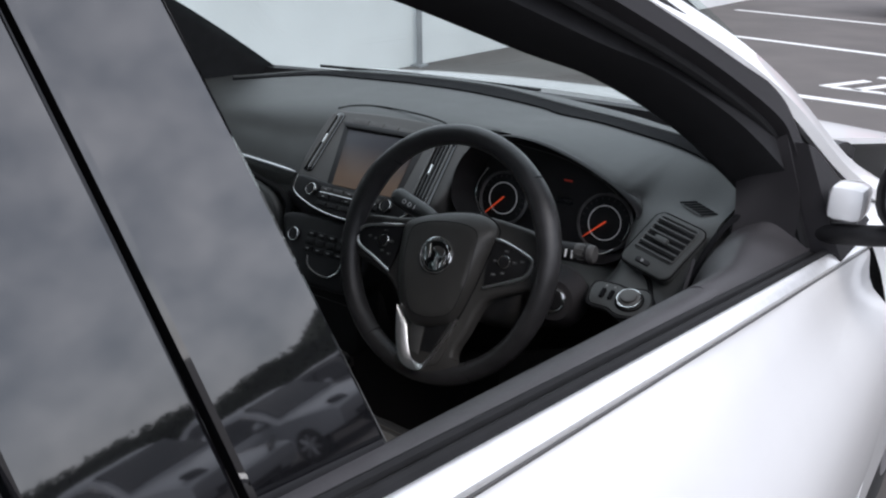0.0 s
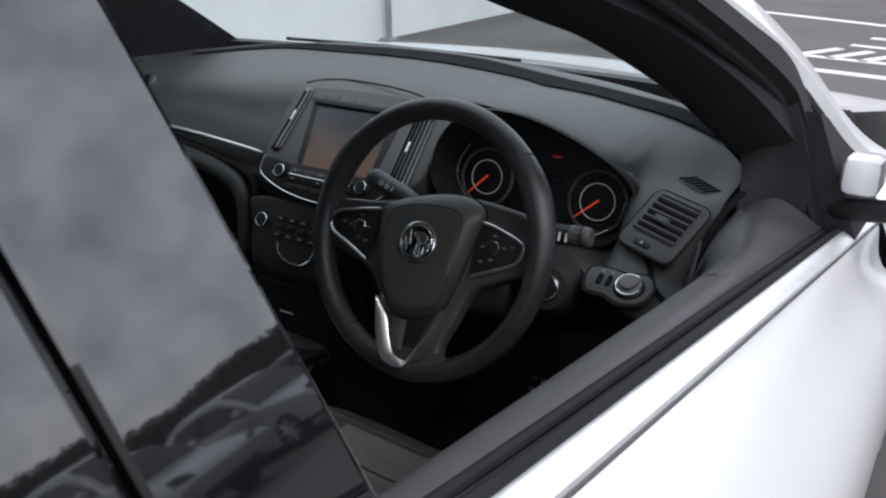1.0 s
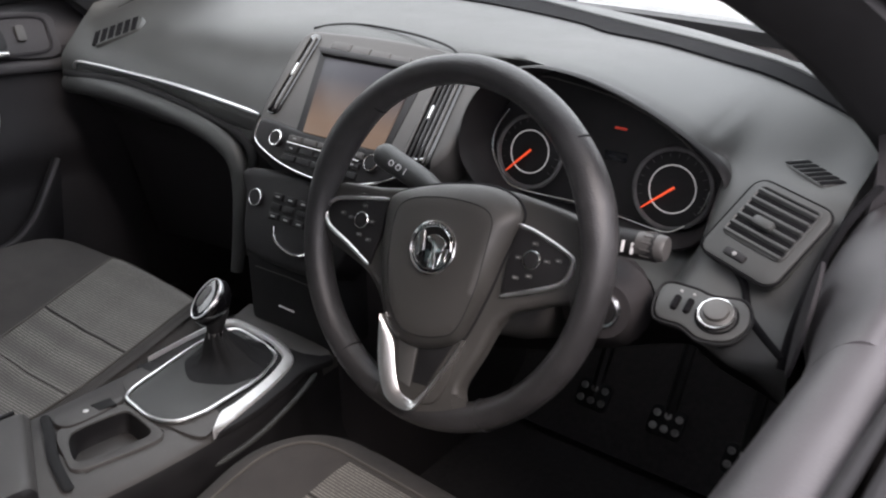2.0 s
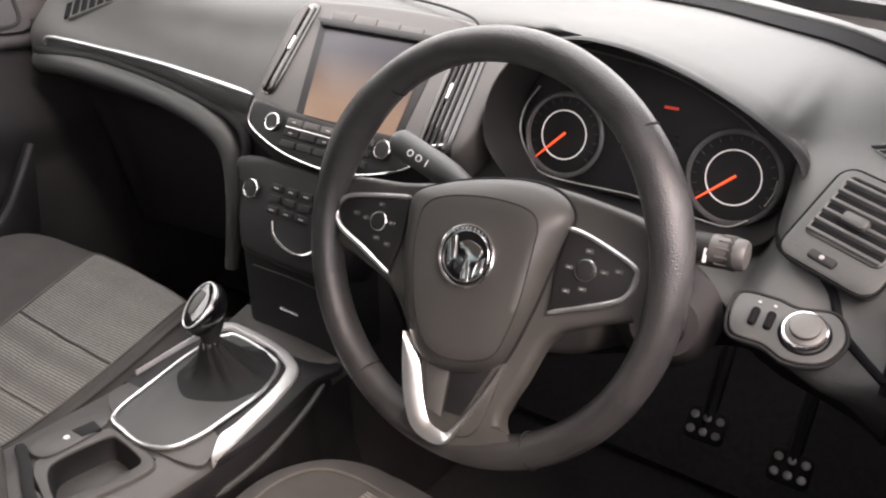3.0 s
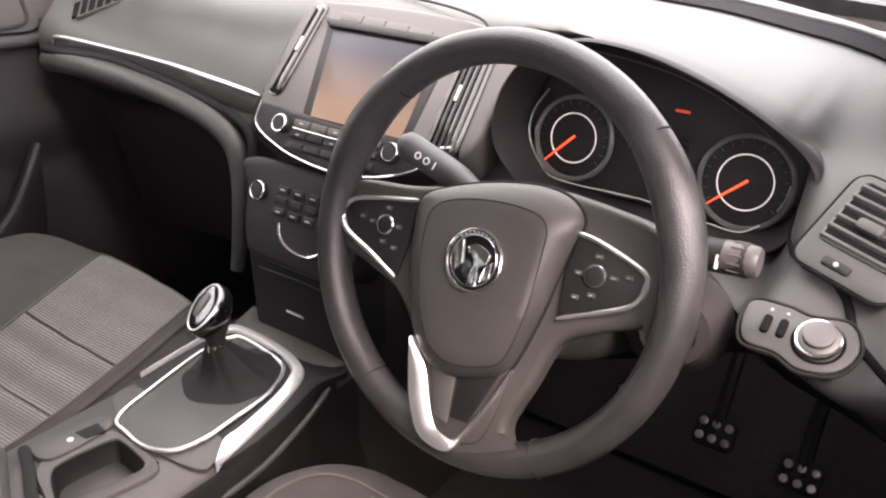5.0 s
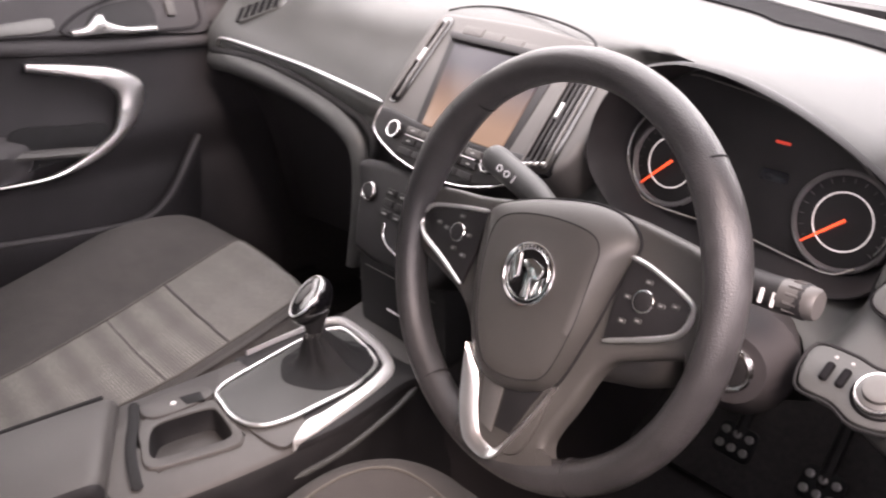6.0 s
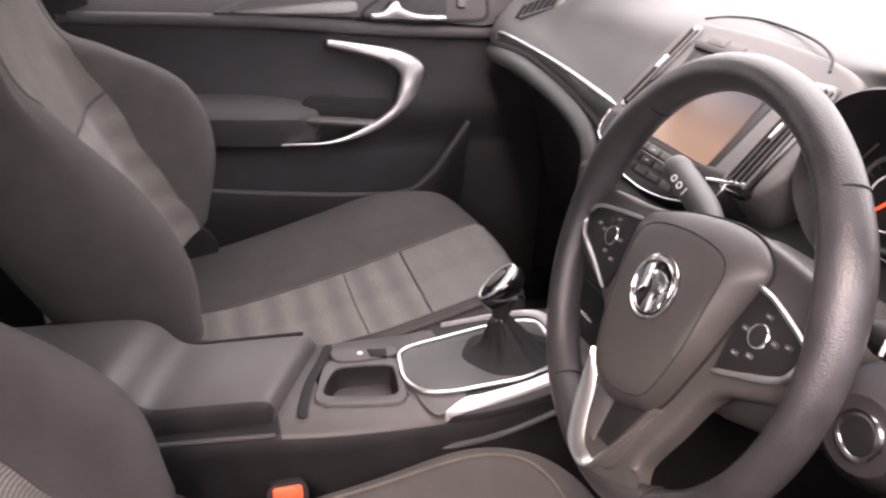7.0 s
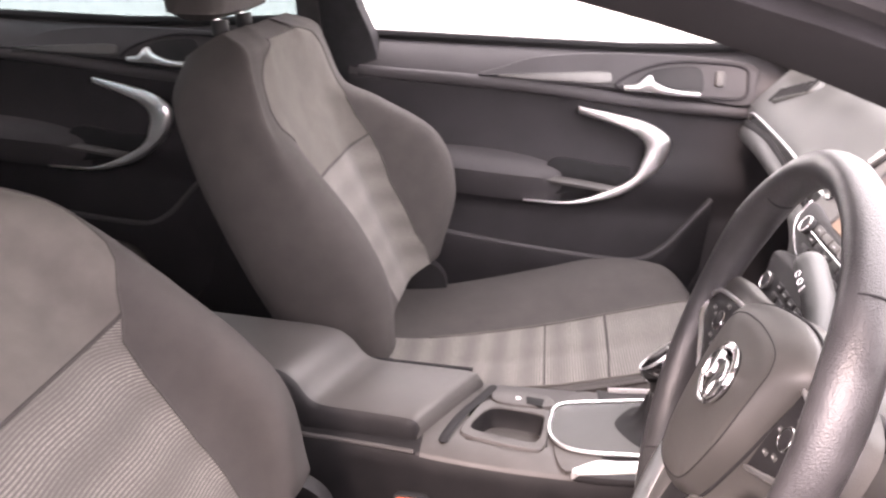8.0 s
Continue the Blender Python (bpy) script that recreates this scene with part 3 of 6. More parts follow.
part("outer_panel", surf([[(sx(z) - 0.004, y, z), (sx(z) + 0.012, y, z - 0.006), (0.892, y, z - 0.06), (0.945, y, 0.80), (0.950, y, 0.60), (0.925, y, 0.38)] for y, z in [(q, belt_z(q)) for q in ys]], 22, 20, 0.012), M_WHITE, ddoor, "white painted outer door skin")
yb = [-0.735] + ys[1:]
part("belt_strip", ribbon([(sx(belt_z(y)) - 0.006, y, belt_z(y) + 0.014) for y in yb], [(sx(belt_z(y)) + 0.011, y, belt_z(y) + 0.003) for y in yb], 30, (0.8, 0, 0.6), 0.003, 0.004), M_ALU, ddoor, "bright chrome strip along the window sill")
part("belt_groove", tube(spl([(sx(belt_z(y)) + 0.0125, y, belt_z(y) + 0.0005) for y in yb], 24), 0.0016, 6), M_CAP, ddoor)
part("outer_seal", tube(spl([(sx(belt_z(y)) - 0.0105, y, belt_z(y) + 0.015) for y in yb], 24), 0.0048, 8, up=(0, 0, 1)), M_RUBBER, ddoor, "black rubber window seal")
part("inner_seal", tube(spl([(sx(belt_z(y)) - 0.024, y, belt_z(y) + 0.014) for y in yb[:-1]], 24), 0.0045, 8), M_RUBBER, ddoor, "black rubber window seal")
part("sill_roll", surf([[(0.815, y, belt_z(y) - 0.012), (0.812, y, belt_z(y) + 0.008), (0.797, y, belt_z(y) + 0.016), (0.777, y, belt_z(y) + 0.010), (0.763, y, belt_z(y) - 0.010), (0.757, y, belt_z(y) - 0.030), (0.762, y, belt_z(y) - 0.050)] for y in (-0.74, -0.5, -0.3, -0.15, -0.07)], 24, 40, 0.010), M_SILL, ddoor, "grey grained soft roll along the window sill")
part("inner_trim", surf([[(0.768, y, belt_z(y) - 0.045), (0.772, y, belt_z(y) - 0.075), (0.768, y, 0.86), (0.750, y, 0.78), (0.745, y, 0.70), (0.752, y, 0.5), (0.758, y, 0.33)] for y in (-0.70, -0.5, -0.2, 0.08, 0.2, 0.30)], 24, 40, 0.010), M_TRIM, ddoor, "dark grained inner door trim")
part("armrest", tube(spl([(0.755, -0.50, 0.74), (0.735, -0.35, 0.745), (0.735, -0.1, 0.755), (0.76, 0.05, 0.78)], 16), [0.03] + [0.045] * 13 + [0.04, 0.02], 12), M_TRIM, ddoor)
# gloss black covers of the middle pillar
def pil(y0, k0, y1, k1, z0, z1, thick, tilt):
    rows = []
    for i in range(13):
        z = z0 + (z1 - z0) * i / 12
        bow = 0.004 * math.sin(math.pi * i / 12)
        a, b = y0 + k0 * (z - 1.05), y1 + k1 * (z - 1.05)
        x = sx(z) - 0.040 + bow + tilt * (z - 1.15)
        rows.append([(x - thick, a, z), (x - 0.002, a, z), (x, a - 0.003, z), (x, (a + b) / 2, z), (x, b + 0.003, z), (x - 0.002, b, z), (x - thick, b, z)])
    return grid(rows, close_v=True, cap=True)
part("pillar_cover", pil(-0.6245, -0.290, -0.7230, -0.215, 0.99, 1.38, 0.012, 0.030), M_GLOSSB, ddoor, "gloss black pillar cover reflecting the sky", sharp=15)
part("cover_edge", tube([(sx(z) + 0.030 * (z - 1.15) - 0.043, -0.6235 - 0.290 * (z - 1.05), z) for z in (0.99, 1.1, 1.2, 1.3, 1.38)], 0.0016, 8), M_SATIN, ddoor, "satin front edge of the pillar cover")
fr = spl([(sx(z) + o, y, z) for y, z, o in ((0.287, 0.965, -0.012), (0.278, 1.05, -0.01), (0.262, 1.115, -0.008), (0.19, 1.158, 0.0), (-0.01, 1.230, 0.0), (-0.238, 1.294, 0.0), (-0.42, 1.335, 0.0), (-0.62, 1.358, 0.0), (-0.76, 1.365, 0.0))], 44)
rows = []
for i, p in enumerate(fr):
    q0, q1 = fr[max(0, i - 1)], fr[min(len(fr) - 1, i + 1)]
    t = (q1 - q0).normalized()
    o = Vector((0.92, 0, 0.39))
    w = t.cross(o).normalized()
    if w.y < 0 and w.z < 0 or w.y < -0.3:
        w = -w
    w0 = 0.036
    rows.append([p - o * 0.03, p - o * 0.004, p + o * 0.004, p + w * w0 + o * 0.006, p + w * (w0 + 0.004), p + w * w0 - o * 0.03])
part("window_frame", grid(rows, close_v=True, cap=True), M_TRIM, ddoor, "matt black window frame")
part("frame_seal", tube([p - Vector((0.92, 0, 0.39)) * 0.02 for p in fr], 0.008, 8), M_RUBBER, ddoor, "black rubber window channel")
sail = [(0.287, 0.955), (0.27, 1.115), (0.31, 1.105), (0.44, 1.03), (0.55, 0.955)]
part("mirror_sail", grid([[(sx(z) + d, y, z) for y, z in sail] for d in (-0.02, 0.012, 0.014)], close_v=True, cap=True), M_TRIM, ddoor, "black triangular mirror base")
part("corner_panel", surf([[(0.762, -0.09, 0.932), (0.757, -0.09, 0.952), (0.763, -0.09, 0.972), (0.777, -0.09, 0.992), (0.797, -0.09, 0.998), (0.826, -0.09, 0.970)],
                           [(0.748, 0.03, 0.880), (0.740, 0.03, 0.915), (0.748, 0.04, 0.950), (0.768, 0.05, 0.977), (0.790, 0.06, 0.986), (0.829, 0.07, 0.962)],
                           [(0.728, 0.11, 0.860), (0.717, 0.115, 0.905), (0.726, 0.13, 0.950), (0.748, 0.15, 0.980), (0.778, 0.165, 0.992), (0.829, 0.185, 0.960)],
                           [(0.720, 0.16, 0.905), (0.716, 0.175, 0.936), (0.724, 0.195, 0.966), (0.745, 0.215, 0.984), (0.775, 0.230, 0.990), (0.829, 0.262, 0.962)],
                           [(0.722, 0.225, 0.950), (0.724, 0.240, 0.968), (0.734, 0.252, 0.984), (0.752, 0.262, 0.994), (0.780, 0.272, 0.996), (0.829, 0.290, 0.966)]], 26, 22, 0.008), M_SILL, ddoor, "grey grained front corner of the door trim")
part("tweeter_recess", slab(spl([(-0.050, -0.012), (-0.020, 0.016), (0.020, 0.026), (0.052, 0.020), (0.040, -0.004), (0.0, -0.020)], 30, True), 0.004, basis((0.7240, 0.075, 0.922), (-0.12, 0.80, 0.55), (0.3, -0.55, 0.80)), 0.0015), M_TRIM, ddoor, "dark recess in the door corner")
part("mirror_inner_cover", surf([[(0.720, 0.244, 0.955), (0.756, 0.272, 0.975), (0.806, 0.284, 0.975)], [(0.726, 0.248, 1.004), (0.766, 0.268, 1.030), (0.806, 0.277, 1.034)], [(0.720, 0.268, 1.050), (0.755, 0.260, 1.085), (0.792, 0.262, 1.088)], [(0.70, 0.275, 1.075), (0.735, 0.250, 1.105), (0.778, 0.256, 1.128)]], 12, 12, 0.008), M_TRIM, ddoor, "dark mirror corner cover")
def mirror_ring(y, c, dz=0.0):
    return [(1.012 + 0.110 * c * math.copysign(abs(math.cos(a)) ** 0.7, math.cos(a)), y, 1.072 + dz + (0.080 if math.sin(a) > 0 else 0.068) * c * math.copysign(abs(math.sin(a)) ** 0.8, math.sin(a))) for a in [k * math.tau / 28 for k in range(28)]]


mir = part("door_mirror", grid([mirror_ring(0.245, 0.90), mirror_ring(0.238, 0.97), mirror_ring(0.250, 1.0), mirror_ring(0.300, 1.0)], close_v=True, cap=True), M_BLACK, ddoor, "black rear-view mirror housing")
part("mirror_glass", grid([[(x * 0.9 + 0.1012, 0.2435, 1.072 + (z - 1.072) * 0.86) for x, y, z in mirror_ring(0, 0.97)], [(x * 0.9 + 0.1012, 0.2365, 1.072 + (z - 1.072) * 0.86) for x, y, z in mirror_ring(0, 0.97)]], close_v=True, cap=True), M_SCREEN, mir, "dark mirror glass")
part("mirror_cap", grid([mirror_ring(0.301, 1.0), mirror_ring(0.335, 0.98), mirror_ring(0.375, 0.82), mirror_ring(0.395, 0.45), mirror_ring(0.40, 0.1)], close_v=True, cap=True), M_WHITE, mir, "white mirror cap")
part("mirror_arm", box(0.842, 0.890, 0.262, 0.330, 1.016, 1.066, 0.012), M_WHITE, mir, "white mirror arm")
part("mirror_foot", tube(spl([(0.832, 0.30, 0.990), (0.86, 0.285, 0.995), (0.90, 0.275, 1.002), (0.95, 0.285, 1.010)], 12), [0.012] + [0.0150] * 10 + [0.012], 12), M_BLACK, mir, "black mirror foot")

rdoor = thing("rear_door", "white rear door with tinted glass on the driver's side", "car door")
part("outer_panel", surf([[(sx(z) - 0.004, y, z), (sx(z) + 0.012, y, z - 0.006), (0.885, y, z - 0.06), (0.92, y, 0.80), (0.915, y, 0.60), (0.90, y, 0.38)] for y, z in [(q, belt_z(q)) for q in (-0.741, -1.0, -1.3, -1.7)]], 14, 20, 0.012), M_WHITE, rdoor)
part("pillar_cover", pil(-0.7280, -0.215, -0.822, -0.15, 0.99, 1.38, 0.012, 0.044), M_GLOSSB, rdoor, "gloss black pillar cover reflecting the sky", sharp=15)
part("glass_edge", tube([(sx(z) - 0.036, -0.830 - 0.20 * (z - 1.05), z) for z in (1.02, 1.1, 1.25, 1.38)], 0.006, 8), M_TRIM, rdoor, "grey rubber glass edge")
part("window", sheet([[(sx(z) - 0.038, y, z) for y in (-0.835 - 0.20 * (z - 1.05), -1.2, -1.65)] for z in (1.0, 1.18, 1.38)], 0.004), M_TINT, rdoor, "dark tinted rear side window")
part("belt_strip", tube([(sx(belt_z(y)) + 0.001, y, belt_z(y) + 0.008) for y in (-0.745, -1.2, -1.7)], 0.0065, 8), M_BRIGHT, rdoor)
part("inner_trim", surf([[(0.79, y, 1.03), (0.765, y, 1.02), (0.745, y, 0.86), (0.72, y, 0.75), (0.74, y, 0.4)] for y in (-0.78, -1.0, -1.3, -1.65)], 8, 14, 0.014), M_TRIM, rdoor)

# ---- doors on the passenger's side ----
def far_door(name, label, y0, y1, yp, glass):
    d = thing(name, label, "car door")
    n = 6
    yy = [y0 + (y1 - y0) * i / (n - 1) for i in range(n)]
    part("outer_panel", surf([[(-sx(1.0), y, 1.0), (-0.885, y, 0.92), (-0.92, y, 0.80), (-0.915, y, 0.60), (-0.90, y, 0.38)] for y in yy], 12, 14, 0.012), M_WHITE, d)
    prof = lambda y: [(-0.825, y, 1.018 + 0.03 * max(0, (y - yp) / 0.4)), (-0.80, y, 1.022 + 0.03 * max(0, (y - yp) / 0.4)), (-0.765, y, 1.0), (-0.738, y, 0.955), (-0.742, y, 0.90), (-0.735, y, 0.84), (-0.715, y, 0.795), (-0.71, y, 0.76), (-0.725, y, 0.70), (-0.715, y, 0.65), (-0.70, y, 0.5), (-0.72, y, 0.33)]
    trim = surf([prof(y) for y in yy], 26, 44, 0.014)
    for f in trim.faces:
        f.material_index = 1 if f.calc_center_median().z > 0.955 else 0
    part("inner_trim", trim, [M_TRIM, M_DOORROLL], d, "dark grained inner door trim with a soft upper roll")
    part("window_seal", tube([(-sx(1.03) + 0.03, y, 1.028 + 0.03 * max(0, (y - yp) / 0.4)) for y in yy], 0.010, 8), M_RUBBER, d, "black rubber window seal")
    at = lambda pts, dx=0.0: [(a + dx, b + yp - 0.08, c) for a, b, c in pts]
    # soft roll under the sill
    part("upper_roll", tube(spl(at([(-0.742, y0 - yp + 0.10, 0.958), (-0.736, -0.25, 0.950), (-0.734, -0.08, 0.938), (-0.734, 0.10, 0.925), (-0.738, y1 - yp + 0.06, 0.915)]), 30), 0.013, 14, flat=0.8, up=(1, 0, 0)), M_DOORROLL, d, "soft padded roll under the window sill")
    # leaf-shaped upper trim with its satin strip, recess and lever
    lm = basis((-0.731, 0, 0.965), (0, 1, 0), (-0.35, 0, 1))
    lay = lambda pts: [(q[0] + yp - 0.08, (q[1] - 0.965) * 1.06) for q in pts]
    leaf = spl([(-0.29, 0.962), (-0.24, 0.985), (-0.176, 1.006), (-0.08, 1.018), (0.03, 1.023), (0.16, 1.022), (0.255, 1.012), (0.262, 0.975), (0.25, 0.936), (0.12, 0.945), (0.0, 0.953), (-0.14, 0.958)], 60, True)
    lf = part("trim_leaf", slab(lay(leaf), 0.02, lm, 0.005), M_DOORROLL, d, "dark leaf-shaped trim panel")
    part("satin_strip", slab(lay(spl([(-0.262, 0.966), (-0.18, 0.974), (-0.10, 0.980), (-0.035, 0.984), (-0.022, 0.976), (-0.034, 0.962), (-0.12, 0.961), (-0.20, 0.962)], 36, True)), 0.008, lm @ Matrix.Translation((0, 0, 0.005)), 0.002), M_SATIN, lf, "satin silver wedge strip")
    rc = spl([(-0.01, 0.956), (0.02, 0.985), (0.09, 1.008), (0.17, 1.012), (0.235, 1.006), (0.245, 0.98), (0.235, 0.948), (0.16, 0.946), (0.08, 0.948)], 40, True)
    part("recess_rim", tube(on(lm, lay(rc), 0.001), 0.0035, 6, closed=True), M_TRIM, lf)
    part("lever_recess", slab(lay(spl([(0.03, 0.955), (0.05, 0.988), (0.10, 1.0), (0.15, 1.0), (0.155, 0.955), (0.09, 0.950)], 30, True)), 0.01, lm @ Matrix.Translation((0, 0, 0.003)), 0.002), M_BLACK, lf, "black lever recess")
    part("release_lever", ribbon(at([(-0.722, 0.004, 0.961), (-0.715, 0.03, 0.966), (-0.713, 0.052, 0.985), (-0.712, 0.064, 0.972), (-0.712, 0.10, 0.960), (-0.716, 0.152, 0.957)]), at([(-0.722, 0.006, 0.952), (-0.715, 0.03, 0.953), (-0.713, 0.052, 0.953), (-0.712, 0.064, 0.953), (-0.712, 0.10, 0.949), (-0.716, 0.152, 0.948)]), 24, (1, 0, 0), 0.004, 0.010), M_POLISH, d, "bright chrome door release lever")
    part("lock_button", slab(rrect(0.018, 0.030, 0.005), 0.012, lm @ Matrix.Translation((yp + 0.11, 0.018, 0.008)), 0.003), M_GREY, lf)
    # armrest shelf ending in the pull cup
    arm = spl(at([(-0.725, -0.52, 0.800), (-0.685, -0.40, 0.800), (-0.672, -0.28, 0.796), (-0.678, -0.18, 0.789), (-0.698, -0.12, 0.782), (-0.712, -0.10, 0.778)]), 26)
    part("armrest", grid([[(q.x - 0.06, q.y, q.z + 0.022), (q.x - 0.02, q.y, q.z + 0.012), (q.x, q.y, q.z), (q.x + 0.008, q.y, q.z - 0.014), (q.x + 0.004, q.y, q.z - 0.035), (q.x - 0.02, q.y, q.z - 0.075), (q.x - 0.07, q.y, q.z - 0.08)] for q in arm], close_v=True, cap=True), M_DOORROLL, d, "padded armrest shelf")
    part("pull_cup", slab([(q[0] + yp - 0.08, q[1]) for q in spl([(-0.125, 0.806), (-0.02, 0.800), (0.035, 0.795), (0.01, 0.757), (-0.06, 0.738), (-0.145, 0.736)], 36, True)], 0.008, basis((-0.705, 0, 0), (0, 1, 0), (0, 0, 1)), 0.002), M_RUBBER, d, "dark recessed pull cup")
    part("cup_ledge", ribbon(at([(-0.70, -0.145, 0.775), (-0.697, -0.06, 0.768), (-0.70, 0.01, 0.758)]), at([(-0.685, -0.145, 0.768), (-0.680, -0.06, 0.760), (-0.690, 0.01, 0.750)]), 14, (0.3, 0, 1), 0.002, 0.006), M_GREY, d)
    part("pull_handle", ribbon(at([(-0.728, -0.08, 0.914), (-0.706, 0.0, 0.906), (-0.696, 0.060, 0.894), (-0.692, 0.101, 0.866), (-0.690, 0.099, 0.825), (-0.688, 0.068, 0.783), (-0.686, 0.010, 0.742), (-0.684, -0.08, 0.718), (-0.690, -0.18, 0.7165)]),
                               at([(-0.728, -0.08, 0.900), (-0.706, -0.01, 0.886), (-0.696, 0.035, 0.871), (-0.692, 0.058, 0.850), (-0.690, 0.056, 0.820), (-0.688, 0.040, 0.783), (-0.686, -0.012, 0.750), (-0.684, -0.085, 0.7245), (-0.690, -0.18, 0.721)]), 60, (1, 0, 0.25), 0.006, 0.014), M_POLISH, d, "satin chrome C-shaped pull handle")
    # map pocket: a lip that rises in a curve at its front
    lip = spl(at([(-0.70, -0.50, 0.665), (-0.665, -0.38, 0.650), (-0.655, -0.2, 0.630), (-0.652, -0.02, 0.615), (-0.652, 0.06, 0.616), (-0.655, 0.11, 0.645), (-0.665, 0.15, 0.690), (-0.69, 0.20, 0.745)]), 50)
    part("map_pocket", grid([[(q.x - 0.02, q.y, q.z + 0.001), (q.x - 0.004, q.y, q.z + 0.004), (q.x + 0.006, q.y, q.z), (q.x + 0.008, q.y, q.z - 0.008), (q.x + 0.002, q.y, q.z - 0.04), (q.x - 0.01, q.y, q.z - 0.12), (q.x - 0.03, q.y, q.z - 0.24), (q.x - 0.06, q.y, q.z - 0.24)] for q in lip], close_v=True, cap=True), M_TRIM, d, "moulded plastic map pocket")
    part("pocket_lip", tube([q + Vector((0.003, 0, 0.003)) for q in lip], 0.0055, 8), M_DOORROLL, d)
    g = part("window", sheet([[(-sx(z), y, z) for y in yy] for z in (0.98, 1.18, 1.37)], 0.004), glass, d, "side window glass")
    g.visible_shadow = False
    return d

far_door("passenger_door", "front passenger door with a chrome pull handle", -0.56, 0.38, 0.08, M_GLASS)
far_door("passenger_door", "rear passenger door with tinted glass and chrome pull handle", -1.66, -0.66, -0.96, M_TINT)

# ---- dashboard ----
dash = thing("dashboard", "dark grained plastic dashboard with satin chrome strip", "dashboard")
SECT = [
    (-0.705, [(0.38, 1.045), (0.34, 1.037), (0.31, 1.01), (0.278, 0.975), (0.252, 0.945), (0.246, 0.918), (0.255, 0.878), (0.34, 0.80), (0.42, 0.52)]),
    (-0.655, [(0.6, 1.050), (0.44, 1.037), (0.32, 1.005), (0.273, 0.97), (0.247, 0.940), (0.243, 0.912), (0.252, 0.872), (0.36, 0.80), (0.44, 0.52)]),
    (-0.48, [(0.8, 1.068), (0.55, 1.051), (0.345, 1.02), (0.276, 0.98), (0.243, 0.941), (0.240, 0.908), (0.248, 0.868), (0.37, 0.80), (0.46, 0.52)]),
    (-0.30, [(0.84, 1.073), (0.58, 1.058), (0.345, 1.035), (0.276, 0.985), (0.238, 0.940), (0.236, 0.903), (0.245, 0.864), (0.37, 0.80), (0.46, 0.52)]),
    (-0.16, [(0.84, 1.075), (0.58, 1.063), (0.345, 1.045), (0.278, 0.985), (0.234, 0.932), (0.230, 0.90), (0.24, 0.86), (0.34, 0.78), (0.40, 0.52)]),
    (0.02, [(0.8, 1.075), (0.58, 1.066), (0.37, 1.052), (0.31, 1.02), (0.24, 0.94), (0.20, 0.88), (0.20, 0.82), (0.22, 0.72), (0.3, 0.52)]),
    (0.20, [(0.74, 1.072), (0.54, 1.066), (0.36, 1.055), (0.33, 1.03), (0.30, 0.97), (0.28, 0.92), (0.24, 0.86), (0.24, 0.76), (0.32, 0.6)]),
    (0.38, [(0.66, 1.068), (0.5, 1.068), (0.246, 1.0665), (0.34, 1.035), (0.36, 0.96), (0.35, 0.905), (0.23, 0.872), (0.22, 0.78), (0.32, 0.66)]),
    (0.52, [(0.56, 1.065), (0.45, 1.056), (0.237, 1.0315), (0.32, 1.005), (0.34, 0.95), (0.33, 0.90), (0.19, 0.873), (0.27, 0.845), (0.37, 0.70)]),
    (0.56, [(0.53, 1.063), (0.43, 1.049), (0.238, 1.011), (0.310, 0.985), (0.32, 0.945), (0.30, 0.90), (0.155, 0.868), (0.24, 0.838), (0.36, 0.70)]),
    (0.59, [(0.52, 1.061), (0.42, 1.043), (0.290, 1.006), (0.236, 0.980), (0.200, 0.945), (0.175, 0.91), (0.122, 0.866), (0.20, 0.834), (0.34, 0.70)]),
    (0.66, [(0.46, 1.048), (0.39, 1.028), (0.308, 0.998), (0.225, 0.98), (0.188, 0.945), (0.155, 0.905), (0.100, 0.848), (0.17, 0.808), (0.31, 0.70)]),
    (0.713, [(0.43, 1.045), (0.37, 1.025), (0.295, 1.0), (0.225, 0.985), (0.185, 0.95), (0.15, 0.905), (0.105, 0.86), (0.14, 0.79), (0.28, 0.70)]),
]


def dash_rows(nx=90, nv=46):
    rail = []
    for k in range(9):
        rail.append(spl([(x, p[k][0], p[k][1]) for x, p in SECT], nx))
    return [spl([rail[k][i] for k in range(9)], nv) for i in range(nx)]


DR = dash_rows()
rows = [[Vector((r[0].x, r[0].y + 0.02, r[0].z - 0.03))] + r + [Vector((r[-1].x, r[-1].y + 0.1, r[-1].z)), Vector((r[-1].x, r[-1].y + 0.16, 0.9))] for r in DR]
body = grid(rows, close_v=True, cap=True)
# faces below these heights take the darker M_DASHLOW colour
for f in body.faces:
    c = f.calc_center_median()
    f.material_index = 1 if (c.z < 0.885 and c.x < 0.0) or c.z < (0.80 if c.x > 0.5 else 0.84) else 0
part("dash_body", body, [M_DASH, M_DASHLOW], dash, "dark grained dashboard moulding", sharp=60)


def dash_at(x, z, out=0.0):
    """The place on the dashboard's face at x and the height z, a little proud of it."""
    i = min(range(len(DR)), key=lambda a: abs(DR[a][0].x - x))
    r = DR[i]
    q = min(r[10:], key=lambda p: abs(p.z - z))
    return Vector((x, q.y - out, q.z))


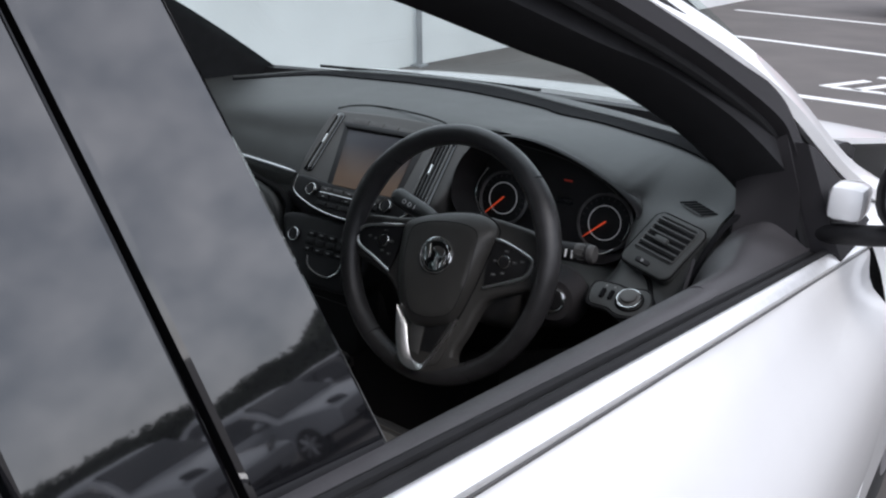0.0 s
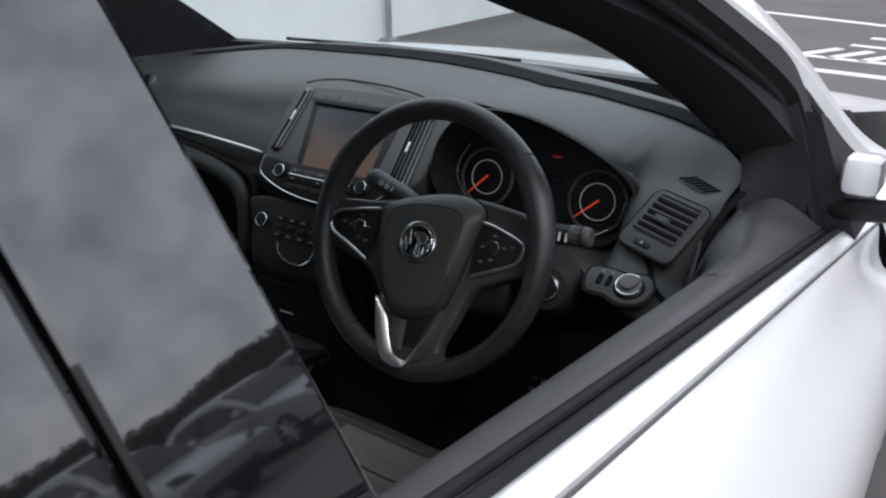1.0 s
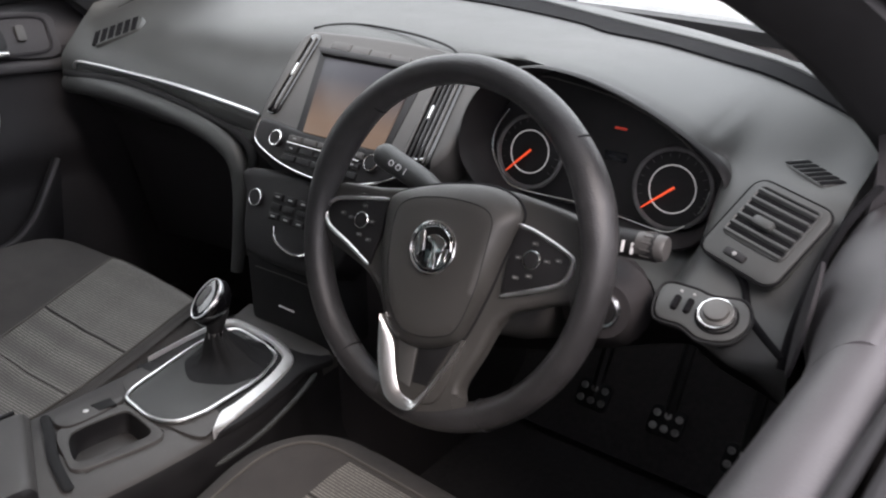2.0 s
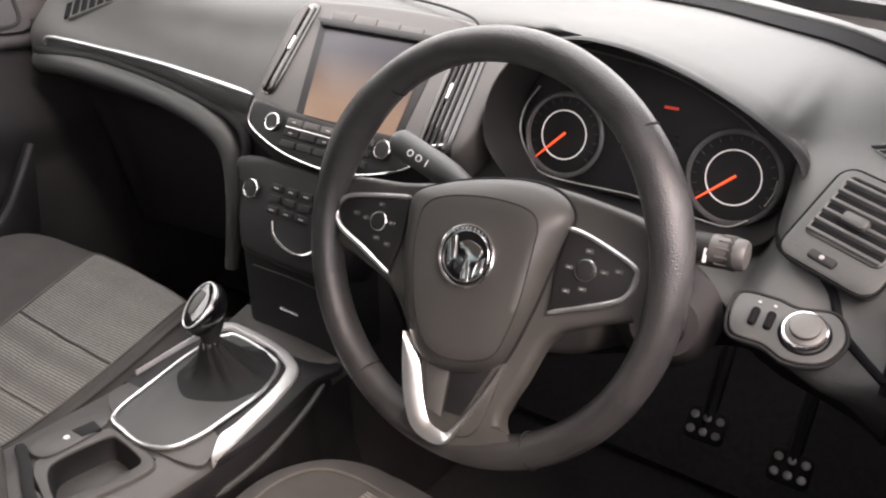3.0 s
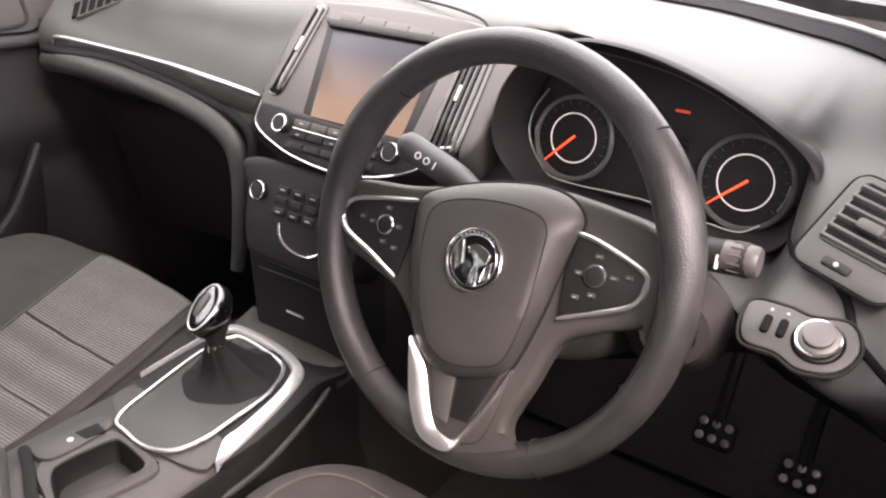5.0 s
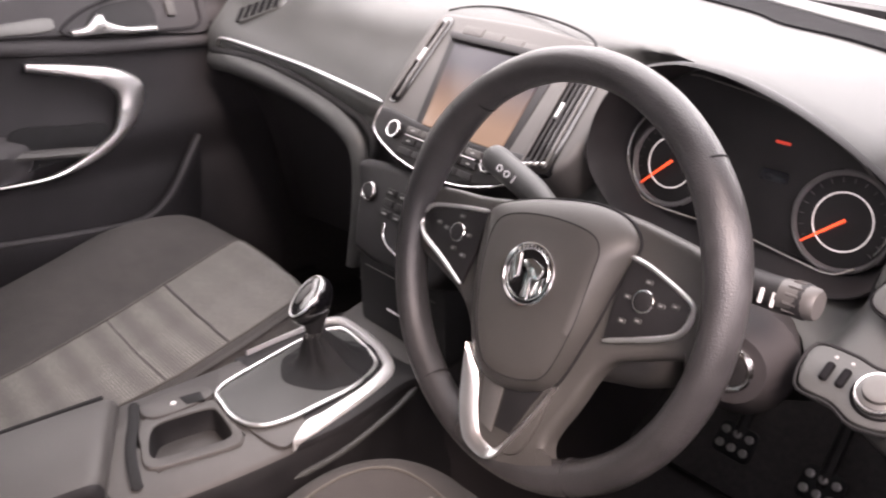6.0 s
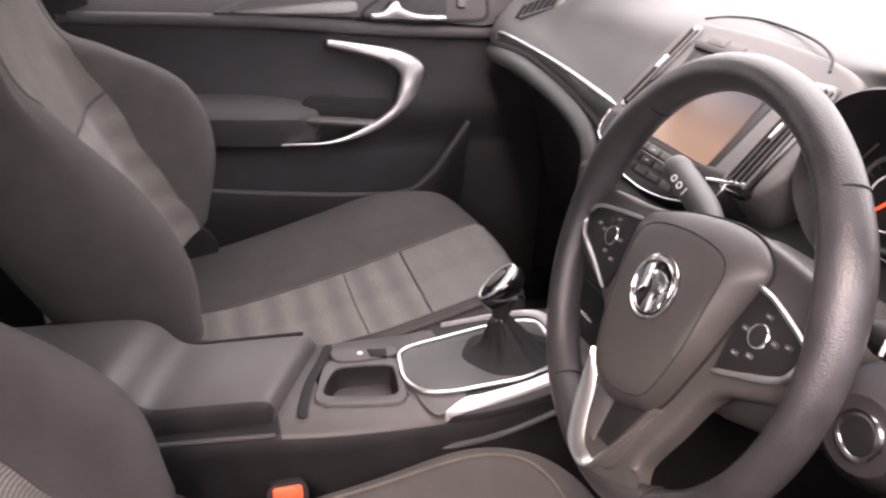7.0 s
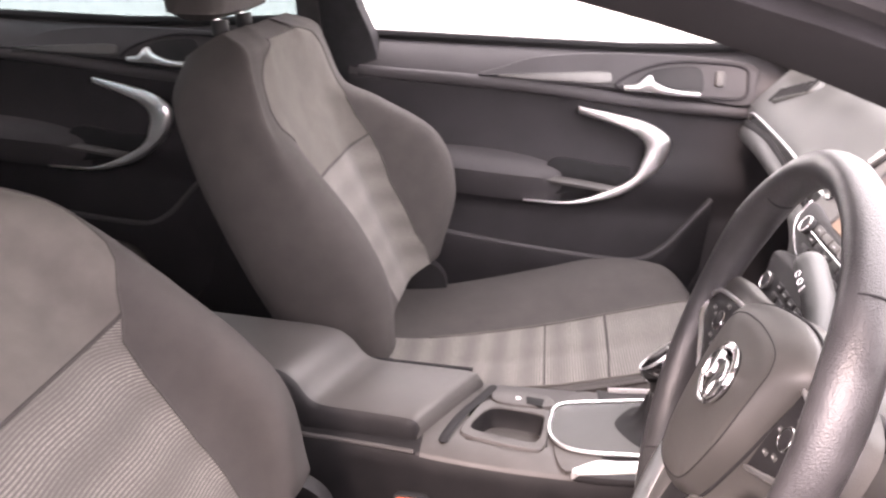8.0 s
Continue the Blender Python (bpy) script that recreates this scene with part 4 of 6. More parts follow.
# chrome strip with a hooked end, grey wedge inlay, dark groove, padded roll
STRIP = [(-0.653, 0.2405, 0.922), (-0.649, 0.240, 0.931), (-0.635, 0.2395, 0.9375), (-0.59, 0.2385, 0.9400), (-0.497, 0.2358, 0.9415), (-0.348, 0.2318, 0.9410), (-0.216, 0.2280, 0.9346), (-0.130, 0.2252, 0.9290)]
part("chrome_strip", tube(spl(STRIP, 50), [0.0012] + [0.0030] * 47 + [0.0024, 0.0012], 10), M_POLISH, dash, "satin chrome strip with a hooked end")
part("inlay", ribbon([(-0.60, 0.2400, 0.9375), (-0.497, 0.2375, 0.9395), (-0.348, 0.2335, 0.9385), (-0.216, 0.2300, 0.9320), (-0.130, 0.2270, 0.9265)],
                     [(-0.60, 0.2405, 0.9265), (-0.50, 0.2385, 0.9280), (-0.357, 0.2350, 0.9200), (-0.230, 0.2320, 0.9020), (-0.150, 0.2300, 0.8960)], 30, (0, -1, 0.25), 0.003, 0.012), M_DASH, dash, "grey wedge inlay under the strip")
part("inlay_groove", tube(spl([(-0.69, 0.247, 0.908), (-0.65, 0.243, 0.9105), (-0.50, 0.2395, 0.9225), (-0.43, 0.2380, 0.9195), (-0.358, 0.2370, 0.9135), (-0.293, 0.2360, 0.9055), (-0.231, 0.2350, 0.8950), (-0.180, 0.2330, 0.8830), (-0.152, 0.228, 0.860), (-0.146, 0.220, 0.82), (-0.150, 0.21, 0.74)], 50), 0.0085, 10), M_RUBBER, dash, "dark groove over the padded roll")
part("padded_roll", tube(spl([(-0.69, 0.252, 0.888), (-0.60, 0.243, 0.897), (-0.50, 0.238, 0.901), (-0.40, 0.236, 0.897), (-0.30, 0.234, 0.886), (-0.235, 0.232, 0.872), (-0.195, 0.229, 0.850), (-0.176, 0.222, 0.81), (-0.170, 0.210, 0.74), (-0.176, 0.200, 0.66)], 60), [0.0195] * 36 + [0.0195 - 0.0004 * k for k in range(24)], 16), M_DASH, dash, "soft padded roll under the chrome strip")
part("end_joint", tube(spl([(-0.676, 0.40, 1.034), (-0.674, 0.325, 1.005), (-0.672, 0.280, 0.972), (-0.671, 0.2515, 0.940), (-0.672, 0.2465, 0.915), (-0.674, 0.236, 0.900), (-0.676, 0.234, 0.885)], 26), 0.0022, 6), M_RUBBER, dash, "joint at the dashboard's end")
# dark band by the windscreen: a black sheet on the pad paints the slot's shaded hollow
slot_near = [(-0.62, 0.50), (-0.50, 0.655), (-0.36, 0.680), (-0.18, 0.680), (0.0, 0.655), (0.205, 0.585), (0.30, 0.520), (0.418, 0.485), (0.511, 0.462), (0.590, 0.438), (0.645, 0.412), (0.685, 0.384)]
slot_far = [(-0.64, 0.52), (-0.53, 0.705), (-0.38, 0.755), (-0.20, 0.775), (0.02, 0.745), (0.24, 0.640), (0.345, 0.585), (0.45, 0.545), (0.54, 0.508), (0.610, 0.470), (0.655, 0.442), (0.690, 0.412)]


def on_top(x, y, up):
    i = min(range(len(DR)), key=lambda a: abs(DR[a][0].x - x))
    r = DR[i]
    k = min(range(0, 24), key=lambda a: abs(r[a].y - y))
    a, b = (r[k], r[k + 1]) if r[k].y >= y else (r[max(0, k - 1)], r[k])
    f = 0.0 if abs(a.y - b.y) < 1e-6 else min(1.0, max(0.0, (a.y - y) / (a.y - b.y)))
    return Vector((x, y, a.z + (b.z - a.z) * f + up))


sn, sf = spl([(x, y, 0) for x, y in slot_near], 60), spl([(x, y, 0) for x, y in slot_far], 60)
part("defroster_slot_shade", sheet([[on_top(a.x + (b.x - a.x) * f, a.y + (b.y - a.y) * f, 0.0035) for f in (0.0, 0.5, 1.0)] for a, b in zip(sn, sf)], 0.003), M_SLOT, dash, "long black sheet for the shade in the defroster slot along the windscreen")
part("slot_edge", tube([on_top(b.x, b.y, 0.004) for b in sf], 0.0028, 6), M_DASH, dash, "raised lip behind the defroster slot")
# round light sensor grille on the pad
part("pad_grille", slab(spl([(-0.12, 0), (0, 0.05), (0.12, 0), (0, -0.05)], 30, True), 0.006, basis((0.0, 0.62, 1.0625), (1, 0, 0), (0, 1, 0.06)), 0.0008), M_DASHLOW, dash, "dark speaker grille")

# instrument binnacle
LIP = [(0.244, 0.95), (0.252, 1.0), (0.285, 1.045), (0.338, 1.067), (0.388, 1.068), (0.436, 1.060), (0.493, 1.042), (0.556, 1.012), (0.590, 0.982), (0.590, 0.938), (0.566, 0.900), (0.52, 0.884), (0.46, 0.886), (0.37, 0.883), (0.30, 0.892), (0.262, 0.918)]
lp = spl([(x, 0, z) for x, z in LIP], 72, True)
lc = Vector((0.412, 0, 0.972))


def lip_row(y, f, dz=0.0, low=0.0):
    out = []
    for p in lp:
        q = lc + (p - lc) * f
        up = max(0.0, (q.z - 0.95) / 0.1)
        out.append(Vector((q.x, y + low * (1 - min(1, up)), q.z + dz * min(1, up))))
    return out


cowl = [lip_row(0.315, 0.90, -0.004), lip_row(0.275, 0.93, -0.003), lip_row(0.232, 0.97), lip_row(0.226, 0.985), lip_row(0.23, 1.005), lip_row(0.242, 1.013, -0.002), lip_row(0.262, 1.015, -0.007), lip_row(0.32, 1.01, -0.020), lip_row(0.36, 1.0, -0.040)]
cw = grid(cowl, close_v=True)
cw.faces.ensure_lookup_table()
for k, f in enumerate(cw.faces):
    f.material_index = 1 if k < 72 * 5 else 0
part("binnacle", cw, [M_DASH, M_BLACK], dash, "arched instrument binnacle hood", sharp=70)
CL = basis((0.415, 0.288, 0.943), (1, 0, 0), (0, 0.20, 1))
cl_out = [((p - lc).x * 0.90 - 0.003, (p - lc).z * 0.90 + 0.028) for p in lp]
cluster = part("instrument_panel", slab(cl_out, 0.02, CL, 0.002), M_BLACK, dash, "black instrument panel with two ringed dials")


def dial(cx, cy, r, ang):
    m = CL @ Matrix.Translation((cx, cy, 0.001))
    d = part("dial", slab(circle(r, 40), 0.004, m @ Matrix.Translation((0, 0, 0.004)), 0.002), M_RUBBER, cluster, "round black dial")
    part("outer_ring", ringm(r, 0.0030, m @ Matrix.Translation((0, 0, 0.005)), 44, 8), M_DIAL, d)
    part("inner_ring", ringm(r * 0.60, 0.00065, m @ Matrix.Translation((0, 0, 0.006)), 40, 6), M_RING, d, "thin lit white ring")
    nm = m @ Matrix.Rotation(radians(ang), 4, "Z")
    part("needle", tube(on(nm, [(-0.004, 0, 0.009), (r * 0.5, 0, 0.009), (r * 0.93, 0, 0.008)]), [0.0016, 0.0014, 0.0008], 6), M_NEEDLE, d, "red pointer needle")
    tk = bmesh.new()
    for k in range(17):
        a = radians(215 - 250 * k / 16)
        tube(on(m, [(r * 0.80 * math.cos(a), r * 0.80 * math.sin(a), 0.0055), (r * 0.90 * math.cos(a), r * 0.90 * math.sin(a), 0.0055)]), 0.0005, 4, bm=tk)
    part("scale_marks", tk, M_DIAL, d)


dial(-0.096, 0.003, 0.046, 226)
dial(0.099, -0.003, 0.047, 222)
part("trim_line", tube(spl(on(CL, [(-0.135, 0.052), (-0.150, 0.025), (-0.151, -0.004), (-0.131, -0.033), (-0.105, -0.047), (-0.027, -0.046), (0.006, -0.046), (0.064, -0.052), (0.103, -0.054), (0.124, -0.042)], 0.008), 60), 0.0021, 8), M_BRIGHT, cluster, "fine chrome trim line")
part("upper_line", tube(spl(on(CL, [(-0.10, 0.099), (-0.077, 0.099), (0.009, 0.088), (0.085, 0.061), (0.138, 0.026)], 0.004), 40), 0.0012, 6), M_GREY, cluster)
part("side_line", tube(spl(on(CL, [(0.143, 0.004), (0.141, -0.012), (0.136, -0.024)], 0.008), 10), 0.0015, 6), M_BRIGHT, cluster)
part("warning_mark", slab(rrect(0.016, 0.003, 0.001), 0.001, CL @ Matrix.Translation((0.020, 0.054, 0.004)), 0.0004), M_WARN, cluster)
part("display_mark", slab(rrect(0.03, 0.012, 0.002), 0.001, CL @ Matrix.Translation((0.02, 0.02, 0.003)), 0.0004), M_SCREEN, cluster)

# end vent, defroster grille, lamp switch on the driver's side
VN = basis((0.650, 0.184, 0.953), (0.060, -0.022, -0.008), (0.0, 0.055, 0.05))
vent = part("air_vent", slab(rrect(0.092, 0.098, 0.014, 5), 0.012, VN @ Matrix.Translation((0, 0, 0.0035)), 0.003), M_DASH, dash, "grey framed air vent")
part("cavity", slab(rrect(0.070, 0.062, 0.006), 0.02, VN @ Matrix.Translation((0, 0.010, 0.0042)), 0.001), M_SLOT, vent, "black vent opening")
part("frame_joint", tube([VN @ Vector((x, y, 0.0008)) for x, y in rrect(0.094, 0.100, 0.015, 5)], 0.0010, 6, closed=True), M_SLOT, vent)
part("opening_lip", tube([VN @ Vector((x, y + 0.010, 0.0042)) for x, y in rrect(0.071, 0.063, 0.006, 4)], 0.0016, 6, closed=True), M_DASH, vent)
for k in range(6):
    part("slat", slab(rrect(0.069, 0.0042, 0.0015), 0.005, VN @ Matrix.Translation((0, 0.036 - 0.0108 * k, 0.0075)) @ Matrix.Rotation(radians(-28), 4, "X"), 0.0015), M_DASH, vent)
part("slider", slab(rrect(0.024, 0.011, 0.004), 0.006, VN @ Matrix.Translation((-0.004, 0.004, 0.0115)), 0.003), M_DASH, vent)
part("thumb_wheel", slab(rrect(0.026, 0.009, 0.003), 0.004, VN @ Matrix.Translation((-0.006, -0.037, 0.0060)), 0.002), M_BLACK, vent)
part("thumb_dot", knob(0.0022, 0.001, VN @ Matrix.Translation((-0.006, -0.037, 0.0063))), M_DIM, vent)


def defrost(o, xa, ya, flip, size):
    m = basis(o, xa, ya) @ Matrix.Scale(size, 4)
    g = part("side_defroster", slab(rrect(0.066, 0.028, 0.010, 5), 0.006, m @ Matrix.Translation((0, 0, 0.0022)), 0.002), M_DASH, dash, "small slatted side-window defroster")
    # proud black plates, with the shade of the open slots in their colour
    for k in range(6):
        part("slot", slab([(-0.0052, -0.012), (0.0022, -0.012), (0.0046 + 0.004 * flip, 0.012), (-0.0028 + 0.004 * flip, 0.012)], 0.003, m @ Matrix.Translation((-0.027 + 0.0105 * k, 0, 0.003)), 0.0006), M_SLOT, g)


def dash_top(x, y):
    i = min(range(1, len(DR) - 1), key=lambda a: abs(DR[a][0].x - x))
    k = min(range(3, 30), key=lambda a: abs(DR[i][a].y - y))
    p, du, dv = DR[i][k], DR[i + 1][k] - DR[i - 1][k], DR[i][k - 1] - DR[i][k + 1]
    n = du.cross(dv).normalized()
    return p, n if n.z > 0 else -n


for x, y, ang, s, size in ((0.662, 0.283, -37, 1, 1.0), (-0.585, 0.292, 40, -1, 1.6)):
    p, n = dash_top(x, y)
    a = Vector((math.cos(radians(ang)), math.sin(radians(ang)), 0))
    defrost(p + n * 0.001, a - n * a.dot(n), n.cross(a), s, size)
SW = basis((0.612, 0.110, 0.886), (1, 0, 0), (0, 0.6, 0.36), None)
lamp = part("lamp_switch", slab(spl([(-0.028, -0.020), (-0.033, 0.016), (-0.005, 0.021), (0.016, 0.018), (0.045, 0.022), (0.058, 0.0), (0.048, -0.024), (0.022, -0.032), (0.0, -0.024)], 48, True), 0.012, SW @ Matrix.Translation((0, 0, 0.004)), 0.003), M_DASH, dash, "grey lamp switch panel")
part("dial_knob", knob(0.0162, 0.009, SW @ Matrix.Translation((0.028, -0.004, 0.004))), M_SATIN, lamp, "round satin metal lamp switch knob")
part("knob_step", knob(0.0120, 0.004, SW @ Matrix.Translation((0.028, -0.004, 0.013))), M_SATIN, lamp, "stepped metal face of the knob")
part("knob_collar", ringm(0.0195, 0.0012, SW @ Matrix.Translation((0.028, -0.004, 0.0045)), 36, 6), M_SLOT, lamp)
part("knob_ring", ringm(0.0165, 0.0020, SW @ Matrix.Translation((0.028, -0.004, 0.009)), 36, 8), M_BRIGHT, lamp, "chrome ring")
part("switch_outline", tube(spl(on(SW, [(-0.030, -0.022), (-0.035, 0.018), (-0.005, 0.023), (0.016, 0.020), (0.046, 0.024), (0.060, 0.0), (0.050, -0.026), (0.022, -0.034), (0.0, -0.026)], 0.001), 50, True), 0.0014, 6, closed=True), M_RUBBER, lamp)
for k in (0, 1):
    part("thumb_wheel", slab(rrect(0.007, 0.018, 0.003), 0.008, SW @ Matrix.Translation((-0.014 + 0.013 * k, -0.002, 0.008)), 0.003), M_SLOT, lamp)
    part("dot", knob(0.0015, 0.001, SW @ Matrix.Translation((-0.014 + 0.013 * k, 0.013, 0.004))), M_DIM, lamp)

# centre stack
ST = basis((0.04, 0.2384, 0.9655), (1, 0, 0), (0, 1.05, 1.04), None)   # x right, y up the slope, z out
stack = part("centre_fascia", slab(spl([(-0.155, 0.108), (-0.10, 0.122), (0.04, 0.126), (0.15, 0.116), (0.190, 0.09), (0.198, 0.02), (0.185, -0.050), (0.13, -0.066), (0.0, -0.072), (-0.12, -0.062), (-0.148, -0.045), (-0.158, 0.02)], 84, True), 0.06, ST, 0.010, 4), M_GREY, dash, "grey centre stack moulding")
part("lid_seam", tube(spl([(-0.125, 0.345, 1.046), (-0.105, 0.371, 1.0515), (-0.06, 0.388, 1.0545), (0.028, 0.372, 1.0565), (0.11, 0.342, 1.0575), (0.178, 0.303, 1.0565), (0.200, 0.284, 1.047)], 36), 0.0018, 6), M_RUBBER, stack, "seam of the arched lid over the screen")
for k in range(4):
    part("button", slab(rrect(0.037, 0.014, 0.003), 0.004, ST @ Matrix.Translation((-0.070 + 0.0385 * k, 0.0965 - 0.0022 * k, 0.0018)) @ Matrix.Rotation(radians(0), 4, "Z"), 0.001), M_GREY, stack)
bz = part("screen_bezel", slab([(-0.104, 0.085), (0.094, 0.085), (0.103, 0.077), (0.108, -0.060), (-0.056, -0.060), (-0.063, -0.052)], 0.012, ST @ Matrix.Translation((0, 0, 0.002)), 0.003), M_BLACK, stack, "black screen surround")
part("screen", slab([(-0.084, 0.071), (0.088, 0.071), (0.098, -0.054), (-0.046, -0.054)], 0.004, ST @ Matrix.Translation((0, 0, 0.0045)), 0.001), M_LCD, bz, "glossy colour display, dark blue fading to tan")
part("screen_hood", slab([(-0.107, 0.087), (0.097, 0.087), (0.091, 0.075), (-0.094, 0.075)], 0.008, ST @ Matrix.Translation((0, 0, 0.008)), 0.003), M_BLACK, bz)
for s, x0, w, y0, hgt, turn in ((-1, -0.127, 0.024, 0.036, 0.148, 1), (1, 0.150, 0.046, 0.012, 0.155, 5)):
    vm = ST @ Matrix.Translation((x0, y0, 0.003)) @ Matrix.Rotation(radians(turn), 4, "Z")
    v = part("centre_vent", slab(rrect(w, hgt, 0.010, 5), 0.01, vm, 0.003), M_GLOSS, stack, "slim upright centre air vent, gloss black")
    ns = 2 if s < 0 else 5
    for k in range(ns):
        part("slat", slab(rrect(0.0028, hgt - 0.016, 0.001), 0.006, vm @ Matrix.Translation(((k - (ns - 1) / 2) * w * 0.8 / (ns - 0.5), 0, 0.0035)) @ Matrix.Rotation(radians(30), 4, "Y"), 0.001), M_GREY if k in (0, ns - 1) else M_BLACK, v)
    part("slider", slab(rrect(0.0035, 0.022, 0.0015), 0.004, vm @ Matrix.Translation((-0.003 * s, 0.004, 0.007)), 0.0015), M_POLISH, v, "chrome slider")
part("column_trim", tube(spl(on(ST, [(0.118, -0.066), (0.145, -0.058), (0.172, -0.050)], 0.004), 10), 0.0022, 8), M_CHROME, stack)
RP = basis((0.045, 0.175, 0.895), (1, 0, 0), (0, 0.62, 1.0), None)
radio = part("radio_panel", slab(spl([(-0.142, 0.046), (-0.07, 0.044), (0.0, 0.042), (0.07, 0.044), (0.142, 0.046), (0.136, 0.012), (0.08, -0.010), (0, -0.020), (-0.08, -0.010), (-0.136, 0.012)], 70, True), 0.05, RP, 0.007, 3), M_BLACK, dash, "curved black audio control panel")
part("trim_line", tube(spl(on(RP, [(-0.141, 0.046), (-0.136, 0.014), (-0.09, -0.006), (-0.04, -0.016), (0.02, -0.019), (0.08, -0.010), (0.134, 0.014), (0.141, 0.046)], 0.0), 60), 0.0013, 8), M_CHROME, radio, "satin chrome edge line")
for s in (-1, 1):
    part("volume_knob", knob(0.0115, 0.014, RP @ Matrix.Translation((s * 0.091, 0.022, -0.006))), M_BLACK, radio)
    part("knob_ring", ringm(0.0108, 0.0010, RP @ Matrix.Translation((s * 0.091, 0.022, 0.0075)), 28, 6), M_CHROME, radio)
for r in range(3):
    for k in range(5):
        part("button", slab(rrect(0.026, 0.0095, 0.002), 0.004, RP @ Matrix.Translation((-0.058 + 0.029 * k, 0.028 - 0.0145 * r, 0.003)), 0.0015), M_GREY if r == 0 else M_BLACK, radio)
        if r < 2 and k % 2 == 0:
            part("mark", slab(rrect(0.006, 0.002, 0.0006), 0.001, RP @ Matrix.Translation((-0.058 + 0.029 * k, 0.028 - 0.0145 * r, 0.0035)), 0.0002), M_DIM, radio)
part("button_line", tube(on(RP, [(-0.068, 0.0205, 0.004), (0, 0.020, 0.004), (0.068, 0.0205, 0.004)]), 0.0012, 6), M_CHROME, radio)
HP = basis((0.02, 0.15, 0.82), (1, 0, 0), (0, 0.42, 1.0), None)
heat = part("climate_panel", slab(spl([(-0.112, 0.050), (0.112, 0.050), (0.108, 0.0), (0.09, -0.060), (0.06, -0.075), (-0.06, -0.075), (-0.09, -0.060), (-0.108, 0.0)], 56, True), 0.06, HP, 0.010, 3), M_BLACK, dash, "black climate control panel")
for s in (-1, 1):
    part("temperature_knob", knob(0.0125, 0.016, HP @ Matrix.Translation((s * 0.081, 0.010, -0.010))), M_BLACK, heat)
    part("knob_ring", ringm(0.0118, 0.0010, HP @ Matrix.Translation((s * 0.081, 0.010, 0.0055)), 30, 6), M_CHROME, heat)
for r in range(3):
    for k in range(4):
        part("button", slab(rrect(0.020, 0.010, 0.002), 0.004, HP @ Matrix.Translation((-0.039 + 0.026 * k, 0.020 - 0.0145 * r, 0.003)), 0.0015), M_BLACK, heat)
        if r != 1:
            part("mark", slab(rrect(0.008, 0.002, 0.0006), 0.001, HP @ Matrix.Translation((-0.039 + 0.026 * k, 0.020 - 0.0145 * r, 0.0035)), 0.0002), M_DIM, heat)
part("trim_hoop", tube(spl(on(HP, [(-0.034, -0.022), (-0.027, -0.039), (-0.005, -0.050), (0.025, -0.052), (0.045, -0.040), (0.05, -0.022)], 0.002), 30), 0.0020, 8), M_CHROME, heat, "chrome hoop under the buttons")
LP = basis((0.01, 0.148, 0.690), (1, 0, 0), (0, -0.04, 1.0), None)
lowst = part("lower_fascia", slab(rrect(0.19, 0.15, 0.02, 5), 0.06, LP, 0.006), M_RUBBER, dash, "black lower stack with a lidded tray")
part("lid_line", tube(on(LP, [(-0.075, 0.030, 0.001), (0, 0.032, 0.001), (0.075, 0.030, 0.001)]), 0.0008, 6), M_GREY, lowst)
part("socket_trim", slab(rrect(0.034, 0.005, 0.002), 0.004, LP @ Matrix.Translation((-0.012, -0.022, 0.003)), 0.0015), M_CHROME, lowst)
# knee panel seam and edge of the driver's end
part("end_seam", tube(spl([(0.738, 0.262, 1.010), (0.726, 0.225, 0.993), (0.716, 0.190, 0.968), (0.709, 0.155, 0.932), (0.706, 0.122, 0.897), (0.706, 0.104, 0.855)], 22), 0.0045, 8), M_SLOT, dash, "dark joint between dashboard and door")
part("switch_shelf", tube(spl([dash_at(0.560, 0.921, 0.001), dash_at(0.590, 0.922, 0.001), dash_at(0.620, 0.920, 0.001), dash_at(0.645, 0.908, 0.001), dash_at(0.662, 0.890, 0.001), dash_at(0.680, 0.872, 0.001), dash_at(0.705, 0.866, 0.001)], 30), 0.0038, 8), M_SLOT, dash, "dark joint over the lamp switch panel")
part("glovebox_seam", tube([dash_at(-0.60 + 0.44 * k / 12, 0.80, 0.0005) for k in range(13)], 0.002, 6), M_RUBBER, dash)

# ---- steering column and wheel ----
WH = basis((0.38, 0.0294, 0.9065), (1, 0, 0), (0, 0.423, 0.906)) @ Matrix.Rotation(radians(5), 4, "Z")
col = thing("steering_column", "dark plastic steering column with two stalks", "steering column")
CO = basis((0.38, 0.02, 0.908), (1, 0, 0), (0, 0.423, 0.906))
part("shroud", grid([[CO @ Vector((p[0], p[1], w)) for p in rrect(a, b, c, 6, 0, d)] for w, a, b, c, d in ((-0.035, 0.10, 0.09, 0.03, -0.005), (-0.045, 0.15, 0.12, 0.04, -0.004), (-0.065, 0.175, 0.138, 0.05, -0.002), (-0.12, 0.19, 0.145, 0.05, 0.0), (-0.22, 0.18, 0.13, 0.04, 0.0))], close_v=True, cap=True), M_GREY, col, "dark column shroud")
ls = part("stalk", tube(spl([(0.335, 0.085, 0.930), (0.29, 0.097, 0.945), (0.245, 0.102, 0.958), (0.217, 0.102, 0.967)], 16), [0.010, 0.0115, 0.0125, 0.0135, 0.014] + [0.0148] * 7 + [0.0152, 0.015, 0.0135, 0.008], 16), M_DASH, col, "black indicator stalk with white symbols")
